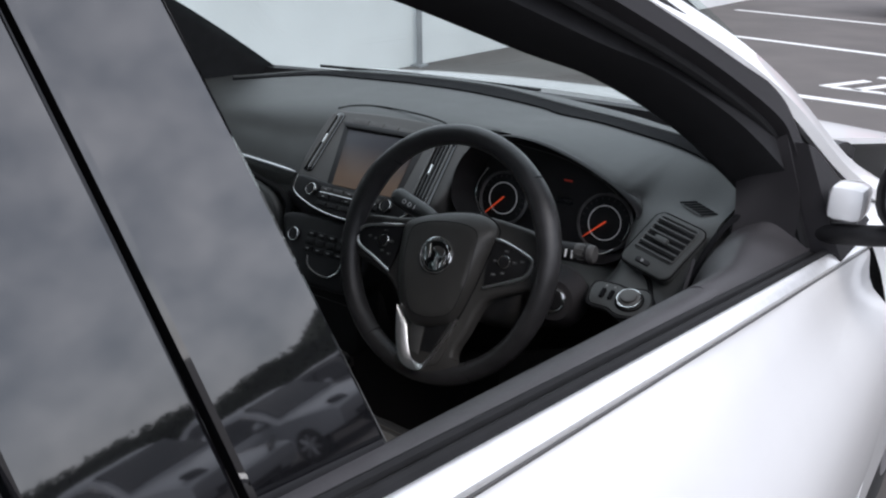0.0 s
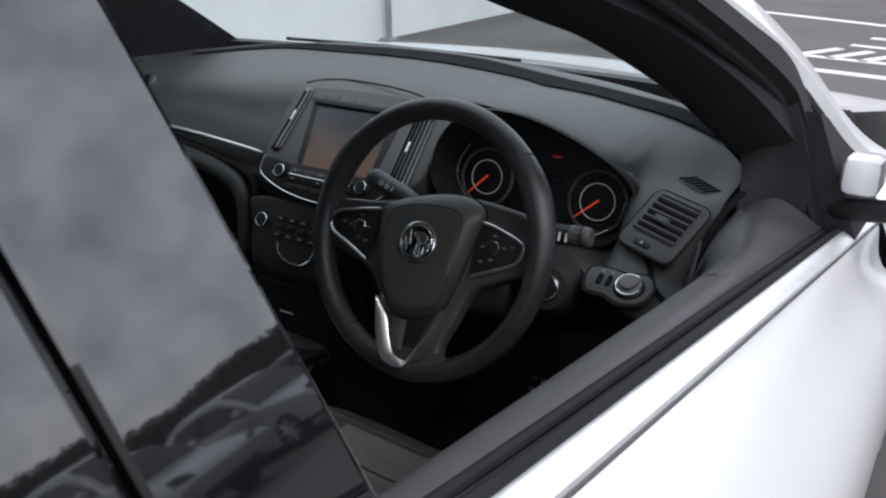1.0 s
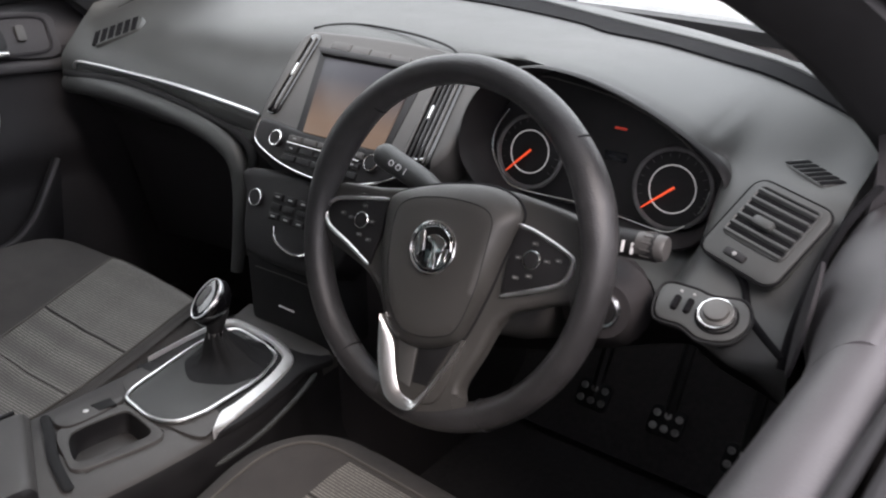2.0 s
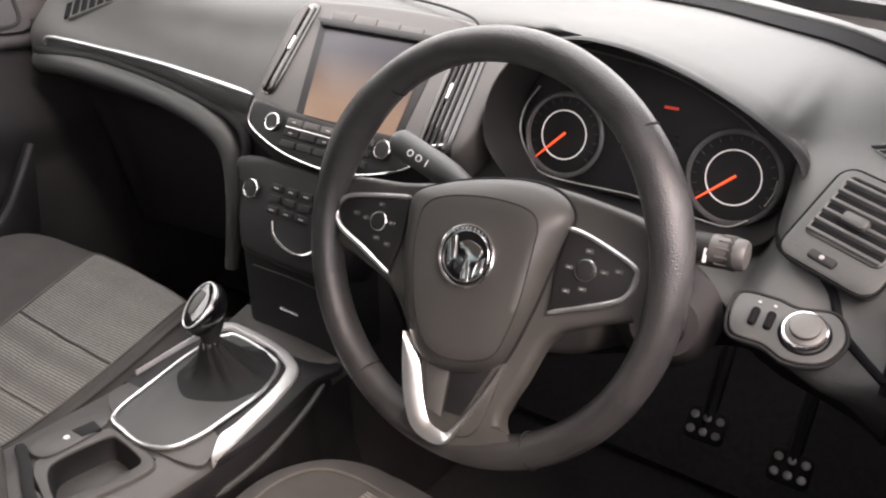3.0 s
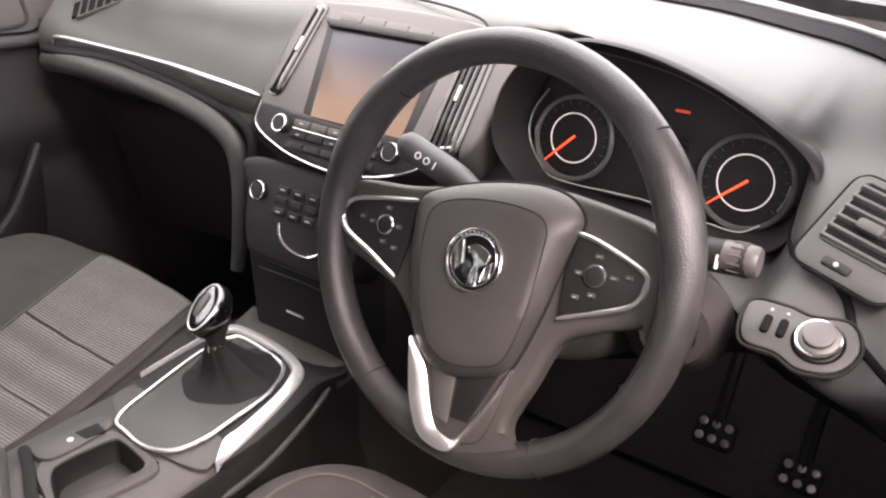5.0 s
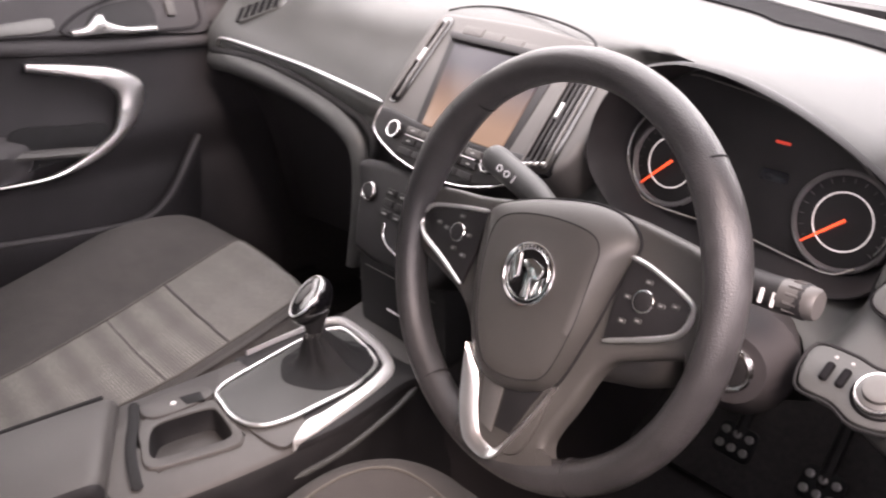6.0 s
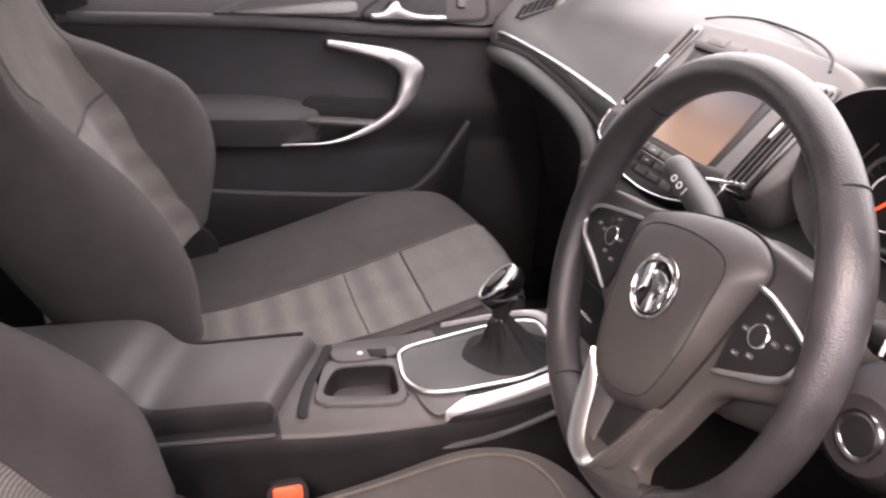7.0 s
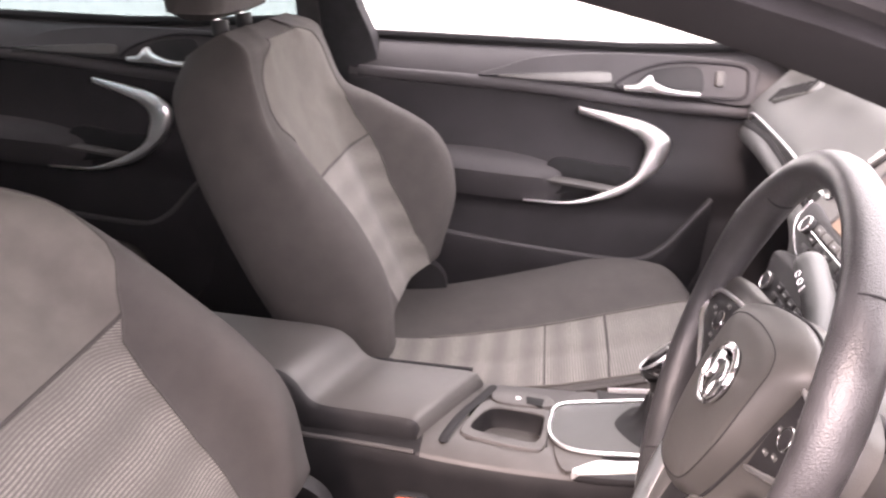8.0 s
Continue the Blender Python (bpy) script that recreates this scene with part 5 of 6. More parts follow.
for k, (a, w) in enumerate(((-0.012, 1), (0.0, 1), (0.011, 0))):
    o = Vector((0.262, 0.0842, 0.9605)) + Vector((-0.9, 0.05, 0.26)) * -a
    mm = basis(o, (0.9, -0.05, -0.26), (0.2, 0.45, 0.85))
    part("mark", ringm(0.0032, 0.0006, mm, 14, 5) if w else tube(on(mm, [(0, -0.004, 0), (0, 0.004, 0)]), 0.0006, 5), M_MARK, ls)
rs = part("stalk", tube(spl([(0.44, 0.085, 0.93), (0.50, 0.095, 0.938), (0.555, 0.09, 0.944), (0.585, 0.088, 0.948)], 14), [0.010] * 6 + [0.014] * 6 + [0.0145, 0.011], 14), M_BLACK, col, "black wiper stalk with a grey end")
for k in range(3):
    mm = basis((0.538 + 0.010 * k, 0.0755, 0.945), (1, 0, 0.05), (0, 0.3, 0.95))
    part("mark", slab(rrect(0.003, 0.012, 0.001), 0.001, mm, 0.0003), M_MARK, rs)
cap = part("stalk_cap", knob(0.0132, 0.026, basis((0.562, 0.088, 0.9465), (0, 1, 0), (0, 0, 1), (1, 0, 0.06))), M_CAP, rs, "light grey knurled stalk end")
for k in range(12):
    a = k * math.tau / 12
    part("ridge", tube([(0.566, 0.088 + 0.0133 * math.cos(a), 0.9467 + 0.0133 * math.sin(a)), (0.576, 0.088 + 0.0133 * math.cos(a), 0.9473 + 0.0133 * math.sin(a))], 0.0012, 5), M_GREY, cap)
ig = part("ignition_switch", tube([(0.50, 0.16, 0.845), (0.525, 0.11, 0.862), (0.53, 0.085, 0.866)], [0.05, 0.048, 0.03], 22), M_DASHLOW, col, "dark ignition lock housing")
part("lock_ring", ringm(0.017, 0.003, basis((0.531, 0.084, 0.867), (1, 0.1, 0), (0, 0.2, 1)), 28, 8), M_CHROME, ig)
part("lock_face", knob(0.014, 0.003, basis((0.531, 0.085, 0.867), (1, 0.1, 0), (0, 0.2, 1))), M_BLACK, ig)

WR = basis((0.377, 0.0159, 0.9189), (0.999, -0.044, 0), (0.012, 0.275, 0.961))
wheel = thing("steering_wheel", "black leather steering wheel with chrome-edged spokes and emblem", "steering wheel")
R0 = 0.1785
rows = []
for k in range(96):
    a = k * math.tau / 96
    c = Vector((math.cos(a), math.sin(a), 0))
    thumb = 0.0025 * (math.exp(-((math.degrees(a) - 28) / 16) ** 2) + math.exp(-((math.degrees(a) - 152) / 16) ** 2))
    rows.append([WR @ (c * (R0 + (0.0155 + thumb) * math.cos(b)) + Vector((0, 0, (0.0175 + thumb) * math.sin(b)))) for b in [j * math.tau / 16 for j in range(16)]])
part("rim", grid(rows, close_u=True, close_v=True), M_LEATHER, wheel, "black leather rim with grained grip")
for deg in (46, 134, 238, 302):
    a = radians(deg)
    m = WR @ basis((R0 * math.cos(a), R0 * math.sin(a), 0.0), (math.cos(a), math.sin(a), 0), (0, 0, 1))
    part("rim_seam", ringm(0.0165, 0.0008, m, 24, 5), M_RUBBER, wheel)
sp = [(-0.172, 0.030), (-0.165, 0.050), (-0.145, 0.054), (-0.10, 0.055), (-0.05, 0.062), (0.0, 0.072), (0.05, 0.073), (0.10, 0.066), (0.14, 0.056), (0.160, 0.036), (0.164, -0.02), (0.142, -0.026), (0.11, -0.037), (0.078, -0.054), (0.060, -0.098), (0.046, -0.135), (0.055, -0.165), (0.0, -0.176), (-0.055, -0.168), (-0.050, -0.135), (-0.064, -0.085), (-0.092, -0.046), (-0.135, -0.026), (-0.170, -0.010)]
part("spoke_plate", slab(spl([(a, b, 0) for a, b in sp], 130, True), 0.02, WH @ Matrix.Translation((0, 0, 0.008)), 0.008, 3), M_HUB, wheel, "dark grey spoke moulding")
hub_out = spl([(-0.080, 0.046, 0), (-0.050, 0.060, 0), (-0.011, 0.069, 0), (0.033, 0.073, 0), (0.064, 0.067, 0), (0.080, 0.050, 0), (0.074, 0.026, 0), (0.067, 0.0, 0), (0.058, -0.037, 0), (0.042, -0.082, 0), (0.022, -0.098, 0), (-0.011, -0.105, 0), (-0.040, -0.098, 0), (-0.060, -0.075, 0), (-0.076, -0.026, 0), (-0.082, 0.016, 0)], 96, True)
hub_in = spl([(-0.054, 0.036, 0), (-0.036, 0.047, 0), (-0.002, 0.052, 0), (0.030, 0.051, 0), (0.050, 0.046, 0), (0.058, 0.035, 0), (0.058, 0.018, 0), (0.057, -0.002, 0), (0.054, -0.035, 0), (0.043, -0.074, 0), (0.024, -0.086, 0), (-0.004, -0.090, 0), (-0.026, -0.083, 0), (-0.042, -0.060, 0), (-0.054, -0.022, 0), (-0.058, 0.012, 0)], 96, True)
hubp = hub_out
lvl = lambda f, w: [WH @ (p.lerp(q, f) + Vector((0, 0, w))) for p, q in zip(hub_out, hub_in)]
core = lambda f, w: [WH @ (Vector((q.x * f, q.y * f - 0.014 * (1 - f), w))) for q in hub_in]
part("airbag_cover", grid([lvl(0, 0.002), lvl(0, 0.012), lvl(0.06, 0.0155), lvl(0.3, 0.0215), lvl(0.65, 0.0275), lvl(0.9, 0.0305), lvl(1.0, 0.0315), core(0.85, 0.0325), core(0.6, 0.0335), core(0.3, 0.0345), core(0.06, 0.0345)], close_v=True, cap=True), M_HUB, wheel, "dark grey airbag cover with a broad rounded shoulder", sharp=60)
part("pad_crease", tube(lvl(0.97, 0.0312), 0.0007, 5, closed=True), M_RUBBER, wheel)
part("cover_seam", tube([WH @ Vector((p.x * 1.012, p.y * 1.012, 0.0088)) for p in hubp], 0.0014, 6, closed=True), M_RUBBER, wheel)
em = WH @ Matrix.Translation((0, 0.0, 0.0372))
emb = part("emblem", slab(circle(0.0265, 40), 0.004, em, 0.002), M_GLOSS, wheel, "round chrome-ringed emblem")
part("ring", ringm(0.0265, 0.0017, em, 44, 8), M_BRIGHT, emb)
part("inner_ring", ringm(0.0222, 0.0007, em @ Matrix.Translation((0, 0, 0.0005)), 40, 6), M_BRIGHT, emb)
for k in range(9):
    q = radians(50 + 10 * k)
    part("stud", slab(rrect(0.0028, 0.0022, 0.0005), 0.001, em @ Matrix.Translation((0.0243 * math.cos(q), 0.0243 * math.sin(q), 0.0012)) @ Matrix.Rotation(q + math.pi / 2, 4, "Z"), 0.0003), M_BRIGHT, emb)
part("figure", slab(spl([(-0.004, -0.020), (-0.002, 0.0), (-0.010, 0.010), (0.0, 0.014), (0.012, 0.008), (0.010, -0.002), (0.003, -0.006), (0.004, -0.020)], 30, True), 0.003, em @ Matrix.Translation((0.003, 0, 0.0025)), 0.001), M_BRIGHT, emb, "plain raised chrome shape")
part("wing", slab([(-0.020, 0.010), (-0.012, 0.016), (-0.010, -0.004), (-0.016, -0.012)], 0.003, em @ Matrix.Translation((0, 0, 0.0022)), 0.001), M_BRIGHT, emb)
part("foot", slab([(0.012, -0.004), (0.020, 0.002), (0.018, -0.012), (0.010, -0.018)], 0.003, em @ Matrix.Translation((0, 0, 0.0022)), 0.001), M_BRIGHT, emb)
for s in (-1, 1):
    o = [(0.078, 0.040), (0.100, 0.035), (0.137, 0.020), (0.143, 0.010), (0.139, -0.005), (0.124, -0.015), (0.074, -0.033), (0.072, 0.0)] if s > 0 else [(-0.084, 0.042), (-0.125, 0.038), (-0.158, 0.032), (-0.168, 0.018), (-0.160, 0.002), (-0.128, -0.014), (-0.094, -0.032), (-0.086, 0.0)]
    cx, cy = (0.100, 0.008) if s > 0 else (-0.115, 0.014)
    pod = part("button_pod", slab(o, 0.014, WH @ Matrix.Translation((0, 0, 0.0125)), 0.003), M_BLACK, wheel, "black thumb control pad")
    part("chrome_edge", tube(spl([WH @ Vector((a, b, 0.0125)) for a, b in o[:7]], 50), [0.0012] + [0.0022] * 24 + [0.0027] * 20 + [0.0022] * 4 + [0.0012], 8), M_POLISH, pod, "chrome edge")
    part("dial_ring", ringm(0.0088, 0.0011, WH @ Matrix.Translation((cx, cy, 0.0140)), 28, 6), M_CHROME, pod)
    part("dial", knob(0.0078, 0.003, WH @ Matrix.Translation((cx, cy, 0.0125))), M_BLACK, pod)
    for a, b in ((0.0, 0.016), (-0.015, 0.0), (0.016, 0.001), (0.0, -0.016), (0.028, 0.004), (-0.014, -0.020)):
        part("button", slab(rrect(0.0075, 0.0042, 0.0012), 0.003, WH @ Matrix.Translation((cx + s * a, cy + b, 0.0140)), 0.001), M_DASH, pod)
        part("mark", slab(rrect(0.0032, 0.0012, 0.0003), 0.001, WH @ Matrix.Translation((cx + s * a, cy + b, 0.0144)), 0.0002), M_DIM, pod)
lowr = part("lower_spoke", slab(spl([(-0.040, -0.085), (-0.028, -0.148), (0.0, -0.160), (0.028, -0.148), (0.040, -0.085), (0, -0.095)], 40, True), 0.01, WH @ Matrix.Translation((0, 0, 0.012)), 0.003), M_HUB, wheel)
part("slot", slab([(-0.006, -0.096), (-0.006, -0.140), (0.012, -0.140), (0.034, -0.090)], 0.003, WH @ Matrix.Translation((0, 0, 0.0135)), 0.001), M_RUBBER, lowr)
part("slot_trim", slab([(-0.034, -0.098), (-0.024, -0.142), (-0.008, -0.146), (-0.009, -0.096)], 0.003, WH @ Matrix.Translation((0, 0, 0.0135)), 0.001), M_SATIN, lowr)
part("chrome_bezel", ribbon([WH @ Vector((a, b, 0.0185)) for a, b in ((-0.061, -0.080), (-0.056, -0.105), (-0.048, -0.134), (-0.034, -0.160), (-0.014, -0.169), (0.003, -0.167), (0.014, -0.150), (0.026, -0.128), (0.036, -0.108), (0.045, -0.086))],
                            [WH @ Vector((a, b, 0.0125)) for a, b in ((-0.058, -0.080), (-0.041, -0.105), (-0.030, -0.134), (-0.020, -0.152), (-0.008, -0.158), (0.001, -0.158), (0.010, -0.146), (0.022, -0.126), (0.033, -0.106), (0.043, -0.085))], 60, WH.to_3x3() @ Vector((0, 0, 1)), 0.001, 0.006), M_POLISH, lowr, "bright chrome lower bezel")

# ---- pedals ----
for x, y, z, lab in ((0.472, 0.52, 0.470, "brake"), (0.598, 0.52, 0.452, "throttle"), (0.34, 0.52, 0.47, "clutch")):
    m = basis((x, y, z), (1, 0, 0), (0, 0.6, 0.8))
    pd = thing("pedal", f"black rubber {lab} pedal with steel studs", "pedal", group="pedals")
    part("plate", slab(rrect(0.060, 0.050, 0.010), 0.008, m, 0.003), M_RUBBER, pd, "black rubber pedal pad")
    for k in range(3):
        for j in range(2):
            part("stud", knob(0.0062, 0.004, m @ Matrix.Translation((-0.019 + 0.019 * k, -0.011 + 0.022 * j, 0))), M_PEDAL, pd, "raised steel stud")
    part("arm", tube([m @ Vector((0, 0, -0.008)), (x, y + 0.08, z + 0.15), (x, y + 0.26, z + 0.28)], 0.010, 8), M_BLACK, pd)

# ---- centre console ----
cons = thing("centre_console", "grey plastic centre console with chrome gear surround", "console")
cz = lambda y: 0.615 + 0.02 * max(0, (y - 0.145) / 0.03)
rows = []
for y, wr, wl in ((-0.75, 0.070, 0.105), (-0.40, 0.074, 0.105), (-0.226, 0.098, 0.107), (-0.118, 0.106, 0.109), (0.0, 0.104, 0.11), (0.06, 0.090, 0.115), (0.11, 0.078, 0.12), (0.17, 0.090, 0.12)):
    z = cz(y)
    rows.append([(-wl - 0.02, y, 0.26), (-wl - 0.004, y, z - 0.05), (-wl, y, z - 0.008), (-wl + 0.008, y, z), (-0.036, y, z + 0.002), (0.012, y, z + 0.002), (0.052, y, z + 0.001), (wr - 0.006, y, z - 0.002), (wr, y, z - 0.008), (wr + 0.003, y, z - 0.03), (wr + 0.006, y, z - 0.09), (wr + 0.02, y, 0.26)])
cols = [spl([r[j] for r in rows], 36) for j in range(12)]
cb = grid([[cols[j][i] for j in range(12)] for i in range(36)], close_v=True, cap=True)
bmesh.ops.delete(cb, geom=[f for f in cb.faces if -0.036 < f.calc_center_median().x < 0.052 and -0.226 < f.calc_center_median().y < -0.118 and f.calc_center_median().z > 0.6], context="FACES")
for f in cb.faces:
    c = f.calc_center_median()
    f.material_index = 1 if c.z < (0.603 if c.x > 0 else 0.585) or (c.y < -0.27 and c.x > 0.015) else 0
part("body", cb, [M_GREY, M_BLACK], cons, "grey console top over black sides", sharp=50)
part("tunnel_panel", box(-0.092, 0.102, 0.155, 0.72, 0.27, 0.74, 0.02), M_DASHLOW, cons, "dark tunnel side panel")
CT = Matrix.Translation((0, 0, 0.618))
gout = spl([(-0.048, -0.100, 0), (-0.012, -0.113, 0), (0.026, -0.115, 0), (0.054, -0.100, 0), (0.064, -0.068, 0), (0.062, -0.025, 0), (0.056, 0.037, 0), (0.036, 0.084, 0), (0.010, 0.100, 0), (-0.06, 0.110, 0), (-0.083, 0.098, 0), (-0.084, 0.047, 0), (-0.068, -0.03, 0)], 84, True)
part("gear_panel", slab([(p.x, p.y) for p in gout], 0.008, CT @ Matrix.Translation((0, 0, 0.004)), 0.002), M_DASH, cons, "dark grey gear surround panel")
part("gear_ring", tube([CT @ Vector((p.x, p.y, 0.005)) for p in gout], 0.0026, 8, closed=True), M_POLISH, cons, "chrome ring round the gear gaiter")
part("front_plate", slab(spl([(0.1085, -0.085), (0.110, -0.02), (0.098, 0.045), (0.086, 0.10), (0.090, 0.15), (0.0, 0.160), (-0.118, 0.156), (-0.116, 0.06), (-0.106, -0.02), (-0.100, -0.05), (0.0, -0.04), (0.09, -0.06)], 72, True), 0.010, Matrix.Translation((0, 0, 0.6195)), 0.006), M_BLACK, cons, "piano black plate round the front of the console")
part("gear_shelf", slab(spl([(0.098, -0.100), (0.088, -0.060), (0.082, -0.010), (0.072, 0.048), (0.050, 0.086), (0.024, 0.100), (-0.030, 0.112), (-0.085, 0.118), (-0.100, 0.095), (-0.102, 0.04), (-0.096, -0.03), (-0.090, -0.08), (0.0, -0.110)], 72, True), 0.004, Matrix.Translation((0, 0, 0.6188)), 0.0006), M_GREY, cons, "grey shelf round the gear ring")
part("chrome_band", ribbon([CT @ Vector((a, b, 0.002)) for a, b in ((0.1095, -0.088), (0.1060, -0.060), (0.1017, -0.036), (0.0869, 0.0268), (0.0710, 0.0774), (0.0560, 0.1024), (0.0344, 0.1167), (0.0027, 0.1269), (-0.0365, 0.1327), (-0.0834, 0.1338), (-0.106, 0.1290), (-0.117, 0.105), (-0.114, 0.05), (-0.104, -0.03))],
                           [CT @ Vector((a, b, 0.006)) for a, b in ((0.1075, -0.086), (0.0830, -0.0534), (0.0800, -0.0250), (0.0670, 0.0390), (0.0510, 0.0800), (0.0380, 0.0970), (0.0180, 0.1068), (-0.010, 0.1140), (-0.0450, 0.1180), (-0.0830, 0.1180), (-0.098, 0.110), (-0.106, 0.095), (-0.107, 0.05), (-0.101, -0.03))], 90, (0, 0, 1), 0.0040, 0.008), M_ALU, cons, "broad bright chrome band at the front of the console")
part("edge_line", tube(spl([(0.074, -0.46, 0.615), (0.080, -0.38, 0.615), (0.090, -0.29, 0.615)], 12), 0.003, 8), M_GREY, cons)
# grey tube on the black side: the groove's highlight put in as colour
part("side_groove_glint", tube(spl([(0.112, -0.09, 0.575), (0.111, -0.02, 0.580), (0.100, 0.06, 0.592), (0.088, 0.115, 0.604)], 16), [0.001] + [0.0042] * 14 + [0.002], 8), M_DASH, cons)
# oddments tray: a raised rim, walls and a rubber floor
sc = lambda o, f, cx=0.012, cy=-0.172: [(cx + (x - cx) * f, cy + (y - cy) * f) for x, y in o]
ti = [(p.x, p.y) for p in spl([(-0.030, -0.188), (-0.027, -0.150), (-0.020, -0.126), (-0.004, -0.1235), (0.030, -0.1275), (0.044, -0.133), (0.047, -0.146), (0.040, -0.180), (0.032, -0.212), (0.022, -0.221), (0.0, -0.214), (-0.020, -0.203)], 56, True)]
to = [(p.x, p.y) for p in spl([(-0.050, -0.196), (-0.046, -0.150), (-0.036, -0.117), (-0.010, -0.1135), (0.040, -0.118), (0.060, -0.124), (0.066, -0.140), (0.058, -0.185), (0.048, -0.224), (0.034, -0.236), (0.0, -0.226), (-0.034, -0.214)], 56, True)]
tray = part("tray", grid([[(x, y, z) for x, y in o] for o, z in ((to, 0.6125), (sc(to, 0.985), 0.6185), (sc(to, 0.96), 0.6200), (sc(ti, 1.06), 0.6200), (sc(ti, 1.02), 0.6192), (ti, 0.6165))], close_v=True), M_GREY, cons, "sunken oddments tray with a rounded rim")
part("well_wall", grid([[(x, y, z) for x, y in sc(ti, f)] for f, z in ((1.0, 0.6170), (0.985, 0.608), (0.95, 0.590), (0.90, 0.5865))], close_v=True), M_BLACK, tray, "dark inner wall of the tray")
part("well_floor", slab(sc(ti, 0.93), 0.003, Matrix.Translation((0, 0, 0.5885)), 0.0005), M_GREY, tray, "grey rubber tray floor")
part("brake_switch", slab([(-0.059, -0.149), (-0.055, -0.123), (-0.036, -0.126), (-0.040, -0.148)], 0.012, CT @ Matrix.Translation((0, 0, 0.0068)), 0.001), M_RUBBER, cons, "black parking brake switch")
part("indicator_dot", knob(0.0036, 0.002, CT @ Matrix.Translation((-0.052, -0.160, 0.005))), M_MARK, cons)
part("switch_strip", slab(spl([(-0.075, -0.19), (-0.07, -0.12), (-0.04, -0.115), (-0.04, -0.19)], 24, True), 0.012, CT @ Matrix.Translation((0, 0, 0.0055)), 0.003), M_GREY, cons)
# flat dark strip laid on top: the crease's soft shade put into colour
part("latch_crease_shade", tube(spl([(-0.088, -0.196, 0.620), (-0.05, -0.212, 0.621), (0.0, -0.236, 0.621), (0.05, -0.252, 0.620), (0.066, -0.255, 0.617)], 24), [0.004] + [0.0065] * 22 + [0.003], 10, flat=0.25, up=(0, 0, 1)), M_RUBBER, cons, "dark strip for the shade in the crease before the armrest lid")
rows = []
for f, zt in ((0.0, 0.632), (0.02, 0.643), (0.08, 0.646), (0.2, 0.648), (0.28, 0.650), (0.32, 0.660), (0.36, 0.684), (0.42, 0.697), (0.6, 0.702), (1.0, 0.71)):
    yl, yr = -0.214 - f * 0.55, -0.288 - f * 0.48
    wl, wr = -0.090, 0.060 - 0.02 * f
    r = []
    for x, dz in ((wl, -0.04), (wl - 0.002, -0.012), (wl + 0.004, -0.003), (wl + 0.016, 0), (-0.015, 0.002), (wr - 0.016, 0), (wr - 0.004, -0.003), (wr + 0.002, -0.012), (wr + 0.004, -0.045)):
        k = (x - wl) / (wr - wl)
        r.append((x, yl + (yr - yl) * k, zt + dz))
    rows.append(r)
cols = [spl([r[j] for r in rows], 46) for j in range(9)]
lid = grid([[cols[j][i] for j in range(9)] for i in range(46)], close_v=True, cap=True)
lid.faces.ensure_lookup_table()
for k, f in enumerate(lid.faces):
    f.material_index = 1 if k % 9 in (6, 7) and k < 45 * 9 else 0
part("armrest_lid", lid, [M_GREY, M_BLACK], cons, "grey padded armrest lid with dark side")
part("lid_line", tube([(-0.094, -0.23 - 0.05 * k, 0.640 + 0.001 * k) for k in range(8)], 0.003, 6), M_RUBBER, cons)

gear = thing("gear_lever", "black gear lever with leather gaiter and chrome-topped knob", "gear lever")
g0, g1 = Vector((-0.010, 0.044, 0.622)), Vector((-0.020, 0.028, 0.674))
rows = []
for f, r in ((0.0, 0.066), (0.04, 0.058), (0.12, 0.046), (0.3, 0.035), (0.5, 0.029), (0.75, 0.021), (1.0, 0.012)):
    c = g0.lerp(g1, f)
    rows.append([c + Vector((r * math.cos(a) * (1 + 0.09 * math.sin(5 * a + 5 * f)), r * 1.0 * math.sin(a) * (1 + 0.08 * math.cos(4 * a + 4 * f)), 0.003 * math.sin(9 * a) * min(1, 4 * f))) for a in [k * math.tau / 42 for k in range(42)]])
part("gaiter", grid(rows, close_v=True, cap=True), M_RUBBER, gear, "folded black leather gaiter")
part("collar", tube([(-0.018, 0.026, 0.664), (-0.019, 0.028, 0.674)], 0.012, 16), M_CHROME, gear)
KN = basis((-0.026, 0.030, 0.718), (0.98, -0.08, 0.09), (-0.10, 0.72, 0.68), (-0.13, -0.68, 0.72))   # y up the oval face, z out of it
part("knob_neck", tube(spl([(-0.019, 0.028, 0.670), (-0.019, 0.027, 0.680), (-0.021, 0.030, 0.692), (-0.023, 0.034, 0.704)], 10), [0.0105, 0.011, 0.0115, 0.0125, 0.0135, 0.0145, 0.0155, 0.0165, 0.0175, 0.018], 22), M_BLACK, gear)
rows = []
for w, f, dy in ((-0.024, 0.05, -0.004), (-0.0225, 0.45, -0.003), (-0.018, 0.74, -0.002), (-0.010, 0.94, -0.001), (-0.002, 1.0, 0.0), (0.005, 0.98, 0.0), (0.0095, 0.90, 0.0), (0.0112, 0.80, 0.0), (0.0118, 0.5, 0.0), (0.0122, 0.05, 0.0)):
    rows.append([KN @ Vector((0.0245 * f * math.cos(a), 0.0335 * f * math.sin(a) * (1.0 if math.sin(a) > 0 else 1.12) + dy, w)) for a in [k * math.tau / 32 for k in range(32)]])
part("knob", grid(rows, close_v=True, cap=True), M_GLOSS, gear, "gloss black knob")
part("knob_trim", tube([KN @ Vector((0.0205 * math.cos(a), 0.0290 * math.sin(a) * (1.0 if math.sin(a) > 0 else 1.12), 0.0105)) for a in [k * math.tau / 40 for k in range(40)]], [0.0011 + 0.0013 * max(0.0, math.cos(k * math.tau / 40 - 0.5)) for k in range(40)], 8, closed=True), M_POLISH, gear, "chrome loop round the knob's face")
